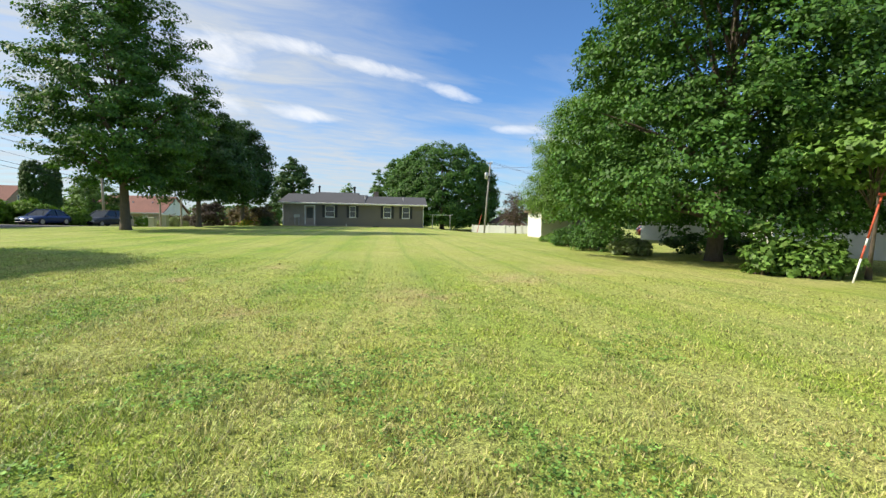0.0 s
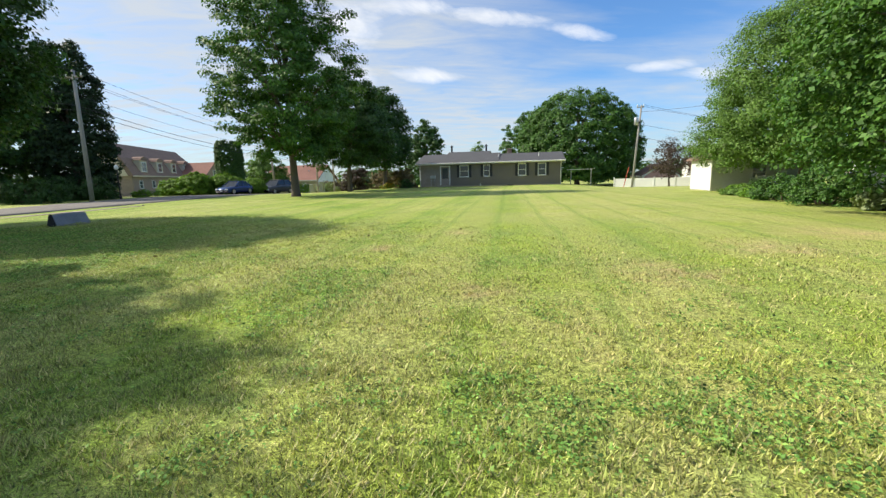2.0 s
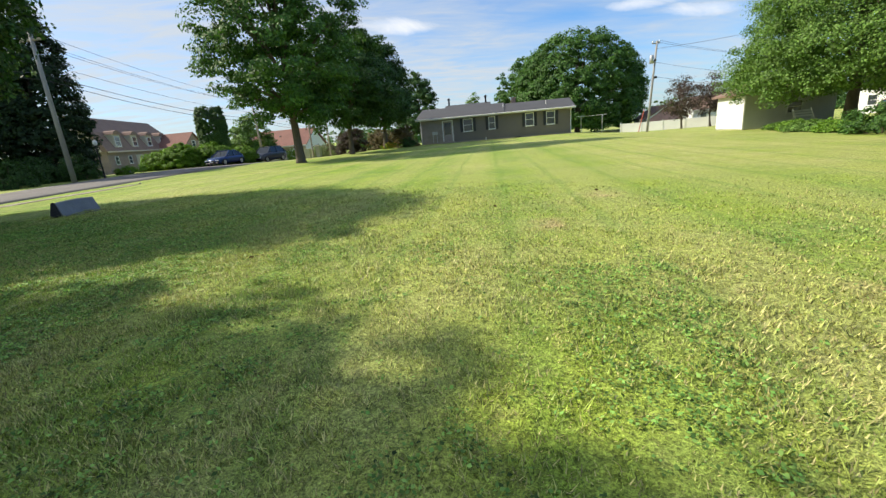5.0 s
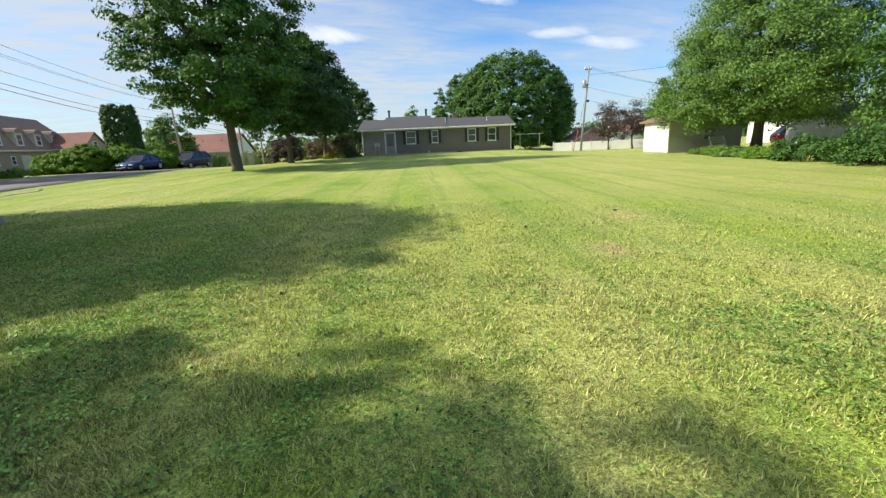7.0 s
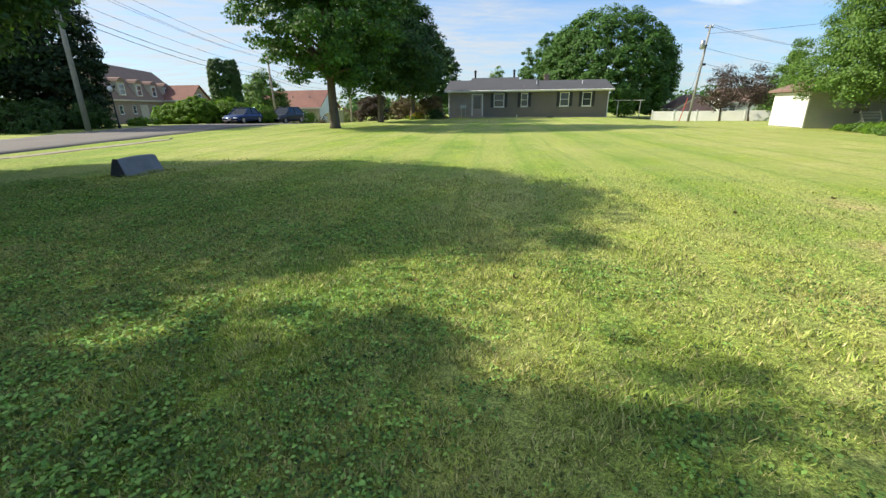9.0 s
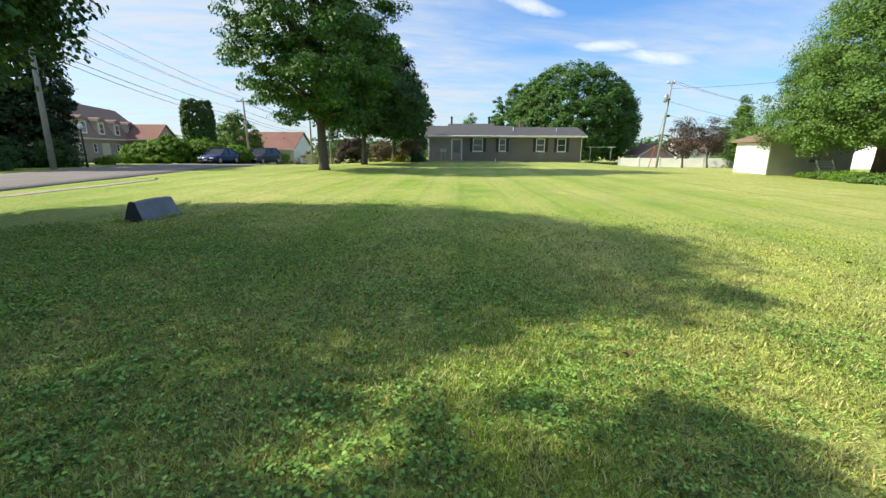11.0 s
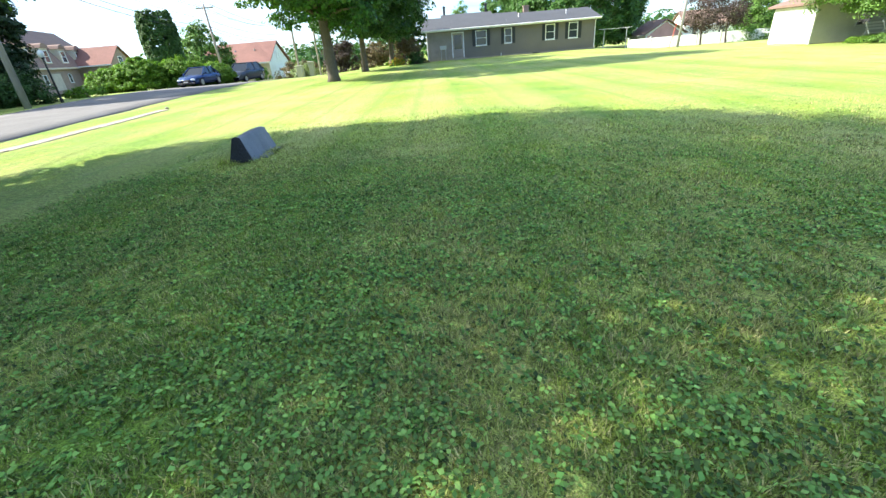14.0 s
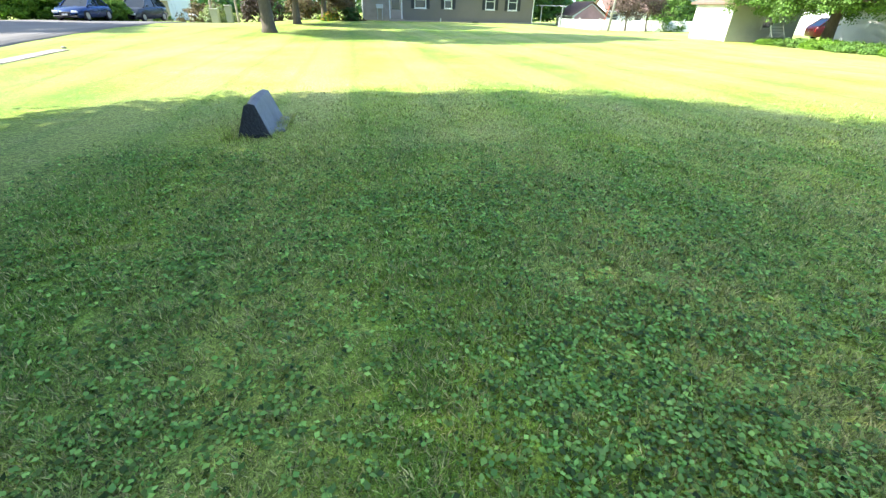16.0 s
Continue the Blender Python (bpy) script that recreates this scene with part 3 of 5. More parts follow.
tree("maple_tree", -15.6, 0.48, 16.9, 5.9, 2.4, "taller dark shade tree on the verge beside the street", seed=15, clumps=1450, per=66, size=0.30, leaf=LEAF_DARK, trunk_r=0.40, lobes=0.13, shell=2.0, limbs=14,
     profile=(0.75, 0.98, 1.05, 1.06, 1.04, 0.98, 0.86, 0.58, 0.25))
tree("spruce_tree", -34.4, 33.5, 13.6, 3.0, 0.4, "tall dark columnar evergreen behind the roadside pole", seed=17, clumps=800, per=60, size=0.23, leaf=LEAF_CONIFER, trunk_r=0.3,
     profile=(0.85, 1.0, 1.0, 0.97, 0.92, 0.80, 0.45), lobes=0.12, shell=4.0, clump_r=0.6, limbs=10)
tree("maple_tree", -41.0, 29.5, 19.0, 6.6, 1.0, "tall dark leafy tree beyond the street", seed=18, clumps=800, per=60, size=0.36, leaf=LEAF_DARK, trunk_r=0.35, limbs=12, lobes=0.25,
     profile=(0.85, 1.0, 1.0, 0.95, 0.85, 0.65, 0.35))
tree("arborvitae", -35.6, 55.5, 7.6, 1.8, 0.2, "clipped columnar arborvitae with a rounded top", seed=19, clumps=1700, per=60, size=0.15, leaf=LEAF_ARBOR, trunk_r=0.14,
     profile=(0.95, 1.0, 1.0, 1.0, 1.0, 1.0, 0.97, 0.80), lobes=0.02, shell=12.0, clump_r=0.2, limbs=4, category="evergreen", flat=1.0)
tree("maple_tree", -37.0, 66, 7.5, 3.6, 0.8, "grey-green loose tree beyond the street", seed=20, clumps=240, per=60, size=0.28, leaf=LEAF_LIGHT, trunk_r=0.18, limbs=10)
tree("plum_tree", 22.6, 56, 5.6, 2.3, 1.7, "small purple-leaved plum tree by the white fence", seed=21, clumps=110, per=52, size=0.16, leaf=LEAF_PURPLE, trunk_r=0.11, limbs=16, shell=2.0, lobes=0.5, fork=0.3)
tree("plum_tree", 26.6, 58, 5.8, 2.3, 1.7, "small bronze-leaved tree by the white fence", seed=22, clumps=100, per=52, size=0.16, leaf=LEAF_PURPLE, trunk_r=0.11, limbs=16, shell=2.0, lobes=0.5, fork=0.3)
tree("larch_tree", 32.2, 62, 8.6, 3.0, 0.4, "pointed light green tree behind the white fence", seed=23, clumps=300, per=80, size=0.18, leaf=LEAF_LIGHT, trunk_r=0.15, profile=(1.0, 0.95, 0.8, 0.6, 0.42, 0.25, 0.06), limbs=8)
tree("maple_tree", 31.5, 21.0, 12.0, 6.0, 1.6, "dark green tree behind the lawn-edge maple", seed=24, clumps=340, per=60, size=0.3, leaf=LEAF_DARK, trunk_r=0.3, limbs=12)
tree("maple_tree", 22.8, 4.5, 10.5, 5.0, 1.0, "dense green tree at the lawn edge", seed=25, clumps=500, per=80, size=0.19, leaf=LEAF_MAPLE, trunk_r=0.3, limbs=16)
tree("maple_tree", -2.4, 78, 7.6, 1.9, 1.5, "small light green treetop showing over the house roof", seed=26, clumps=90, per=70, size=0.22, leaf=LEAF_LIGHT, trunk_r=0.12, limbs=6)


# ---- grey ranch house ----
def lap_wall(x0, x1, z0, z1, y, board=0.19, holes=()):
    """Lapped boards on a wall that faces -y, with openings (x0, x1, z0, z1)."""
    bm = bmesh.new()
    z = z0
    while z < z1 - 0.01:
        zt = min(z + board, z1)
        spans = [(x0, x1)]
        for a, b, c, d in holes:
            if c < zt - 0.02 and d > z + 0.02:
                spans = [s for p, q in spans for s in ((p, min(q, a)), (max(p, b), q)) if s[1] - s[0] > 0.01]
        for p, q in spans:
            v = [bm.verts.new(c) for c in ((p, y - 0.016, z), (q, y - 0.016, z), (q, y - 0.004, zt), (p, y - 0.004, zt), (p, y + 0.02, z), (q, y + 0.02, z))]
            bm.faces.new((v[0], v[1], v[2], v[3])), bm.faces.new((v[4], v[5], v[1], v[0]))
        z = zt
    return bm


def window_part(parent, x0, x1, z0, z1, y, shutters=0.0, sash=True, name="window", frame_mat=None):
    """Frame, meeting rail, sill, pane and, where they are, a pair of louvred shutters, in a wall that faces -y."""
    fm = frame_mat or WHITE
    w = 0.075
    bm = bmesh.new()
    for a, b, c, d in ((x0, x0 + w, z0, z1), (x1 - w, x1, z0, z1), (x0 + w, x1 - w, z1 - w, z1), (x0 + w, x1 - w, z0, z0 + w)):
        box(bm, a, b, y - 0.05, y + 0.05, c, d, 0.006)
    win = part(name, bm, fm, parent, "white-framed window")
    if sash:
        part("sash_rail", boxed(x0 + w, x1 - w, y - 0.015, y + 0.03, (z0 + z1) / 2 - 0.025, (z0 + z1) / 2 + 0.025, 0.004), fm, win)
    part("window_sill", boxed(x0 - 0.05, x1 + 0.05, y - 0.10, y + 0.0, z0 - 0.055, z0 - 0.002, 0.008), fm, win)
    part("pane", boxed(x0 + w, x1 - w, y + 0.012, y + 0.02, z0 + w, z1 - w), WINDOW_GLASS, win, "dark reflecting pane")
    if shutters:
        for a in (x0 - shutters - 0.02, x1 + 0.02):
            bm = bmesh.new()
            box(bm, a, a + 0.045, y - 0.065, y - 0.03, z0 - 0.03, z1 + 0.03), box(bm, a + shutters - 0.045, a + shutters, y - 0.065, y - 0.03, z0 - 0.03, z1 + 0.03)
            box(bm, a + 0.045, a + shutters - 0.045, y - 0.045, y - 0.03, z0 - 0.03, z1 + 0.03)
            z = z0
            while z < z1:
                box(bm, a + 0.045, a + shutters - 0.045, y - 0.062, y - 0.045, z, z + 0.05)
                z += 0.085
            part("shutter", bm, SHUTTER, win, "black louvred shutter")
    return win


def gable_roof(x0, x1, y0, yr, y1, ze, zr, thick=0.12):
    """A roof with its ridge along x."""
    bm = bmesh.new()
    a = [(y0, ze), (yr, zr), (y1, ze), (y1, ze - thick), (yr, zr - thick), (y0, ze - thick)]
    l = [bm.verts.new((x0, y, z)) for y, z in a]
    r = [bm.verts.new((x1, y, z)) for y, z in a]
    bm.faces.new((l[0], l[1], l[4], l[5])), bm.faces.new((l[1], l[2], l[3], l[4]))
    bm.faces.new((r[1], r[0], r[5], r[4])), bm.faces.new((r[2], r[1], r[4], r[3]))
    for i in range(6):
        j = (i + 1) % 6
        bm.faces.new((l[j], l[i], r[i], r[j]))
    bmesh.ops.recalc_face_normals(bm, faces=bm.faces)
    return bm


def gable_body(x0, x1, y0, y1, z0, ze, zr):
    """Solid walls with gables at both x ends."""
    bm = bmesh.new()
    ym = (y0 + y1) / 2
    pts = [(y0, z0), (y1, z0), (y1, ze), (ym, zr), (y0, ze)]
    l, r = [bm.verts.new((x0, y, z)) for y, z in pts], [bm.verts.new((x1, y, z)) for y, z in pts]
    bm.faces.new(l), bm.faces.new(list(reversed(r)))
    for i in range(5):
        j = (i + 1) % 5
        bm.faces.new((l[j], l[i], r[i], r[j]))
    bmesh.ops.recalc_face_normals(bm, faces=bm.faces)
    return bm


def grey_house():
    Y, X0, X1 = 51.5, -6.6, 9.95
    h = thing("ranch_house", pose(1.6, 55, 0), "long low grey ranch house with dark shingled roof", "house")
    inv = h.matrix_world.inverted()

    def p(name, bm, mat, parent=None, label=""):
        ob = part(name, bm, mat, parent or h, label)
        if parent is None:
            ob.matrix_parent_inverse = inv
        return ob
    p("body", gable_body(X0, X1, Y + 0.06, Y + 8.4, -0.5, 2.72, 3.86), SIDING)
    p("foundation", boxed(X0 - 0.03, X1 + 0.03, Y - 0.02, Y + 0.05, -0.4, 0.10), CONCRETE)
    wins = ((-1.72, -0.62, 1.10, 2.46), (1.12, 1.86, 1.12, 2.46), (5.12, 6.05, 1.12, 2.48), (7.36, 8.28, 1.10, 2.48))
    door = (-3.98, -2.98, 0.22, 2.36)
    p("siding", lap_wall(-2.86, X1, 0.10, 2.70, Y, 0.2, wins), SIDING, label="dark grey lapped siding")
    p("siding", lap_wall(X0, -4.10, 0.10, 2.70, Y, 0.24), SIDING_TAN, label="weathered brown-grey lapped siding")
    p("roof", gable_roof(X0 - 0.4, 2.9, Y - 0.5, Y + 4.2, Y + 8.9, 2.80, 4.02), SHINGLE, label="dark grey shingled roof")
    p("roof", gable_roof(2.9, X1 + 0.4, Y - 0.48, Y + 4.2, Y + 8.9, 2.78, 3.88), SHINGLE, label="dark grey shingled roof")
    p("fascia", boxed(X0 - 0.42, X1 + 0.42, Y - 0.56, Y - 0.50, 2.58, 2.76, 0.01), WHITE, label="white fascia board with gutter")
    p("soffit", boxed(X0 - 0.4, X1 + 0.4, Y - 0.50, Y + 0.06, 2.66, 2.68), WHITE)
    bm = bmesh.new()
    tube(bm, [(X0 - 0.4, Y - 0.61, 2.72), (X1 + 0.4, Y - 0.61, 2.70)], [0.055, 0.055], 8)
    p("gutter", bm, WHITE)
    bm = bmesh.new()
    tube(bm, [(X1 - 0.02, Y - 0.58, 2.66), (X1 - 0.04, Y - 0.09, 2.42), (X1 - 0.04, Y - 0.09, 0.12), (X1 - 0.04, Y - 0.35, 0.05)], [0.045] * 4, 8)
    p("downspout", bm, WHITE, label="white downspout at the corner")
    bm = bmesh.new()
    tube(bm, [(X0 + 0.06, Y - 0.08, 2.6), (X0 + 0.06, Y - 0.08, 0.1)], [0.045] * 2, 8)
    p("downspout", bm, WHITE, label="white downspout at the corner")
    for w in wins:
        ob = window_part(h, *w, Y, 0.30)
        ob.matrix_parent_inverse = inv
    bm = bmesh.new()
    for a, b, c, d in ((door[0] - 0.11, door[0], 0.2, 2.46), (door[1], door[1] + 0.11, 0.2, 2.46), (door[0], door[1], 2.36, 2.46)):
        box(bm, a, b, Y - 0.06, Y + 0.05, c, d, 0.006)
    fr = p("door_frame", bm, WHITE)
    d = p("door", boxed(door[0], door[1], Y - 0.01, Y + 0.04, door[2], door[3], 0.004), DOOR_TAN, label="tan storm door with a large pane")
    part("pane", boxed(door[0] + 0.14, door[1] - 0.14, Y - 0.018, Y - 0.012, 0.95, 2.2), WINDOW_GLASS, d)
    part("handle", boxed(door[1] - 0.11, door[1] - 0.07, Y - 0.06, Y - 0.01, 1.12, 1.24, 0.01), METAL_GREY, d)
    p("door_step", boxed(-4.15, -2.75, Y - 0.95, Y - 0.03, -0.1, 0.19, 0.02), CONCRETE)
    bm = bmesh.new()
    for x in (-5.2, -4.75):
        tube(bm, [(x, Y - 0.06, 0.1), (x, Y - 0.06, 1.2)], [0.03, 0.03], 6)
    box(bm, -5.3, -4.65, Y - 0.14, Y - 0.04, 1.0, 1.35, 0.02)
    p("meter_box", bm, METAL_GREY)
    for x, r in ((2.78, 0.05), (7.5, 0.045)):
        bm = bmesh.new()
        z = 3.35 if x < 3 else 3.3
        tube(bm, [(x, Y + 1.8, z - 0.2), (x, Y + 1.8, z + 0.42)], [r, r], 8)
        p("vent_pipe", bm, WHITE, label="white plastic vent pipe")
    p("chimney", box(boxed(3.7, 4.25, Y + 4.6, Y + 5.1, 3.4, 4.42, 0.01), 3.65, 4.3, Y + 4.55, Y + 5.15, 4.42, 4.52, 0.01), BRICK, label="short brick chimney")
    p("small_vent", boxed(1.3, 1.5, Y + 1.0, Y + 1.2, 2.95, 3.2, 0.01), METAL_GREY)
    p("basement_window", boxed(3.9, 4.6, Y - 0.035, Y - 0.02, -0.05, 0.09), WINDOW_GLASS)
    bm = bmesh.new()
    tube(bm, [(0.75, Y - 0.12, 0.0), (0.78, Y - 0.22, 0.3)], [0.05, 0.05], 8)
    p("drain_pipe", bm, WHITE)
    # the rear wing, whose roof shows over the ridge
    p("rear_roof", gable_roof(-5.2, 1.0, Y + 8.0, Y + 12.5, Y + 17, 3.6, 4.75), SHINGLE)
    p("rear_body", gable_body(-5.0, 0.8, Y + 8.4, Y + 16.6, -0.5, 3.5, 4.6), SIDING)
    for x in (-4.75, 0.35):
        bm = bmesh.new()
        tube(bm, [(x, Y + 12.5, 4.4), (x, Y + 12.5, 5.45)], [0.13, 0.13], 10)
        tube(bm, [(x, Y + 12.5, 5.45), (x, Y + 12.5, 5.55), (x, Y + 12.5, 5.7)], [0.2, 0.2, 0.06], 10)
        p("flue_pipe", bm, BLACK, label="black capped flue pipe")


grey_house()


# ---- white shed under the light green tree ----
def shed():
    X0, X1, Y0, Y1, Z0, Z1 = 19.72, 25.4, 36.95, 40.95, -0.5, 1.92
    s = thing("shed", pose(22.5, 39, -0.45), "old white wooden shed with a brown hipped roof", "shed")
    inv = s.matrix_world.inverted()

    def p(name, bm, mat, label=""):
        ob = part(name, bm, mat, s, label)
        ob.matrix_parent_inverse = inv
        return ob
    p("body", boxed(X0 + 0.04, X1, Y0 + 0.04, Y1, Z0, Z1), SHED_GREY)
    win = (22.4, 23.4, 0.45, 1.35)
    p("siding", lap_wall(X0 + 0.05, X1, Z0 + 0.1, Z1, Y0, 0.24, (win,)), SHED_GREY, "white lapped boards with shade put into their grey")
    ob = window_part(s, *win, Y0, 0, frame_mat=SHED_GREY)
    ob.matrix_parent_inverse = inv
    bm = bmesh.new()
    for k in range(4):
        box(bm, X0 - 0.03, X0 + 0.035, Y0 + 0.06 + k * 0.975, Y0 + 0.06 + (k + 1) * 0.975 - 0.012, Z0 + 0.12, Z1 - 0.02, 0.006)
    p("door", bm, WHITE, "bright white boarded sliding door")
    p("corner_board", boxed(X0 - 0.045, X0 + 0.045, Y0 - 0.03, Y0 + 0.05, Z0 + 0.05, Z1, 0.006), WHITE)
    p("sill_beam", boxed(X0 - 0.02, X1, Y0 - 0.02, Y0 + 0.03, Z0 - 0.1, Z0 + 0.09), BARK)
    bm = bmesh.new()
    o = 0.32
    a = [bm.verts.new(c) for c in ((X0 - o, Y0 - o, Z1), (X1 + o, Y0 - o, Z1), (X1 + o, Y1 + o, Z1), (X0 - o, Y1 + o, Z1))]
    b = [bm.verts.new((v.co.x, v.co.y, Z1 + 0.14)) for v in a]
    t = [bm.verts.new((X0 + 2.0, (Y0 + Y1) / 2, Z1 + 1.2)), bm.verts.new((X1 - 2.0, (Y0 + Y1) / 2, Z1 + 1.2))]
    bm.faces.new(list(reversed(a)))
    for i in range(4):
        j = (i + 1) % 4
        bm.faces.new((a[i], a[j], b[j], b[i]))
    bm.faces.new((b[0], b[1], t[1], t[0])), bm.faces.new((b[2], b[3], t[0], t[1])), bm.faces.new((b[1], b[2], t[1])), bm.faces.new((b[3], b[0], t[0]))
    p("roof", bm, SHINGLE_BROWN, "brown shingled hipped roof")
    bm = bmesh.new()
    box(bm, X0 - o - 0.02, X0 - o + 0.03, Y0 - o, Y1 + o, Z1 + 0.01, Z1 + 0.15), box(bm, X0 - o, X1 + o, Y0 - o - 0.02, Y0 - o + 0.03, Z1 + 0.01, Z1 + 0.15)
    p("fascia", bm, SHINGLE_BROWN, "faded brown fascia board")


shed()


def lawn_chair():
    """A white A-frame garden seat leaning by the shed."""
    c = thing("garden_bench", pose(22.9, 35.9, gz(22.9, 35.9), 0, 0, 8), "white slatted garden bench by the shed wall", "bench")
    for x in (-0.6, 0.6):
        bm = bmesh.new()
        tube(bm, [(x, -0.42, 0), (x, 0.22, 1.15)], [0.03, 0.03], 6)
        tube(bm, [(x, 0.40, 0), (x, -0.05, 0.62)], [0.03, 0.03], 6)
        part("leg", bm, WHITE, c)
    for k in range(4):
        part("slat", boxed(-0.66, 0.66, -0.28 + k * 0.12, -0.19 + k * 0.12, 0.42, 0.445, 0.005), WHITE, c)
    for k in range(3):
        part("slat", boxed(-0.66, 0.66, 0.04 + k * 0.075, 0.065 + k * 0.075, 0.62 + k * 0.17, 0.73 + k * 0.17, 0.005), WHITE, c)


lawn_chair()


# ---- poles and lines ----
def tapered_pole(x, y, z0, top, r0, r1, mat, parent):
    bm = bmesh.new()
    tube(bm, [(0, 0, -0.3), (top[0] * 0.5, top[1] * 0.5, top[2] * 0.5), tuple(top)], [r0, (r0 + r1) / 2, r1], 12)
    return part("pole", bm, mat, parent, smooth=True)


def insulators(parent, pts):
    for q in pts:
        bm = bmesh.new()
        tube(bm, [q, (q[0], q[1], q[2] + 0.08), (q[0], q[1], q[2] + 0.16), (q[0], q[1], q[2] + 0.2)], [0.03, 0.06, 0.05, 0.02], 8)
        part("insulator", bm, LAMP_LENS, parent)


def pole_left():
    x, y = -27.0, 28.4
    u = thing("utility_pole", pose(x, y, gz(x, y)), "weathered wooden utility pole with a crossarm by the street", "utility pole")
    tapered_pole(x, y, 0, (0.22, 0.0, 9.6), 0.17, 0.11, POLE_GREY, u)
    part("crossarm", boxed(-1.15, 1.0, -0.06, 0.06, 9.05, 9.18, 0.01), POLE_WOOD, u)
    insulators(u, [(-1.05, 0, 9.18), (-0.45, 0, 9.18), (0.9, 0, 9.18)])


def pole_far():
    x, y = -33.0, 62.0
    u = thing("utility_pole", pose(x, y, gz(x, y)), "brown wooden utility pole across the street", "utility pole")
    tapered_pole(x, y, 0, (-0.2, 0.0, 8.9), 0.17, 0.11, POLE_WOOD, u)
    part("crossarm", boxed(-1.2, 0.9, -0.06, 0.06, 8.4, 8.52, 0.01), POLE_WOOD, u)
    insulators(u, [(-1.1, 0, 8.52), (-0.5, 0, 8.52), (0.8, 0, 8.52)])


def pole_right():
    x, y = 17.0, 49.2
    u = thing("utility_pole", pose(x, y, -0.47), "leaning grey utility pole with a transformer", "utility pole")
    tapered_pole(x, y, 0, (0.55, 0.0, 8.35), 0.115, 0.08, POLE_GREY, u)
    bm = bmesh.new()
    tube(bm, [(0.05, -0.25, 6.35), (0.05, -0.25, 6.4), (0.06, -0.25, 7.0), (0.06, -0.25, 7.1)], [0.15, 0.2, 0.2, 0.14], 14)
    part("transformer", bm, METAL_GREY, u, "grey can transformer", True)
    part("bracket", boxed(0.1, 0.5, -0.2, 0.05, 6.6, 6.7), BLACK, u)
    part("crossarm", boxed(0.1, 0.8, -0.05, 0.05, 8.1, 8.2, 0.01), POLE_WOOD, u)
    part("junction_box", boxed(0.42, 0.68, -0.12, 0.1, 5.0, 5.2, 0.02), BLACK, u)
    insulators(u, [(0.75, 0, 8.2), (0.15, 0, 8.2)])
    bm = bmesh.new()
    tube(bm, [(-0.9, -0.3, 0.0), (-0.40, -0.2, 2.2)], [0.035, 0.035], 8)
    part("guy_guard", bm, RED_PAINT, u, "red guy wire guard")
    bm = bmesh.new()
    tube(bm, [(-0.40, -0.2, 2.2), (0.4, 0, 6.0)], [0.012, 0.012], 5)
    part("guy_wire", bm, CABLE, u)


pole_left(), pole_far(), pole_right()


def wire(a, b, sag, r=0.014, name="power_line", label="thin black overhead power line"):
    bm = bmesh.new()
    pts = []
    for k in range(21):
        f = k / 20
        p = Vector(a).lerp(Vector(b), f)
        p.z -= sag * 4 * f * (1 - f)
        pts.append(p)
    tube(bm, pts, [r] * 21, 5)
    tagged(part(name, bm, CABLE), label, "power line", "overhead lines")


for dx, dz, dx2, dz2, s in ((-1.05, 9.38, -1.1, 8.7, 0.5), (-0.45, 9.38, -0.5, 8.7, 0.6), (0.9, 9.38, 0.8, 8.7, 0.5), (0.05, 7.9, 0.0, 7.2, 0.5), (0.1, 7.1, 0.05, 6.4, 0.6), (0.1, 6.75, 0.05, 6.05, 0.7)):
    zl, zf = gz(-27, 28.4), gz(-33, 62)
    wire((-27 + dx, 28.4, zl + dz), (-33 + dx2, 62, zf + dz2 + 0.02), s, 0.013 if dz > 7.5 else 0.021)
    wire((-27 + dx, 28.4, zl + dz), (-17.5 + dx, -6.0, dz - 0.3), s, 0.013 if dz > 7.5 else 0.021)
    wire((-33 + dx2, 62, zf + dz2), (-38 + dx2, 96, zf + dz2 - 0.4), s, 0.025)
for q in ((0.75, 7.9), (0.15, 7.9), (0.5, 6.0), (0.55, 4.7)):
    wire((17.0 + q[0], 49.2, q[1]), (42.0, 62.0, q[1] - 1.6), 0.7, 0.012)
wire((17.5, 49.2, 7.2), (29.0, 20.0, 6.2), 0.6, 0.013)


def lamp_post():
    x, y = -27.6, 31.3
    u = thing("lamp_post", pose(x, y, gz(x, y)), "black garden lamp post with a glass globe", "lamp post")
    bm = bmesh.new()
    tube(bm, [(0, 0, -0.1), (0, 0, 0.2), (0, 0, 0.3), (0, 0, 2.35), (0, 0, 2.45)], [0.09, 0.09, 0.05, 0.045, 0.1], 10)
    part("post", bm, BLACK, u)
    bm = bmesh.new()
    tube(bm, [(0, 0, 2.45), (0, 0, 2.6), (0, 0, 2.75), (0, 0, 2.85)], [0.09, 0.16, 0.15, 0.05], 10)
    part("globe", bm, LAMP_LENS, u, "frosted glass globe", True)


lamp_post()
for x, y, hgt in ((-19.3, 50.0, 6.6), (-17.4, 50.6, 6.4)):
    u = thing("wooden_post", pose(x, y, gz(x, y)), "slim bare wooden pole beside the street", "pole", "slim poles")
    bm = bmesh.new()
    tube(bm, [(0, 0, -0.2), (0, 0, hgt / 2), (0.05, 0, hgt)], [0.1, 0.09, 0.07], 8)
    part("pole", bm, POLE_WOOD, u)
    part("cap", boxed(-0.03, 0.13, -0.08, 0.08, hgt, hgt + 0.03), METAL_GREY, u)


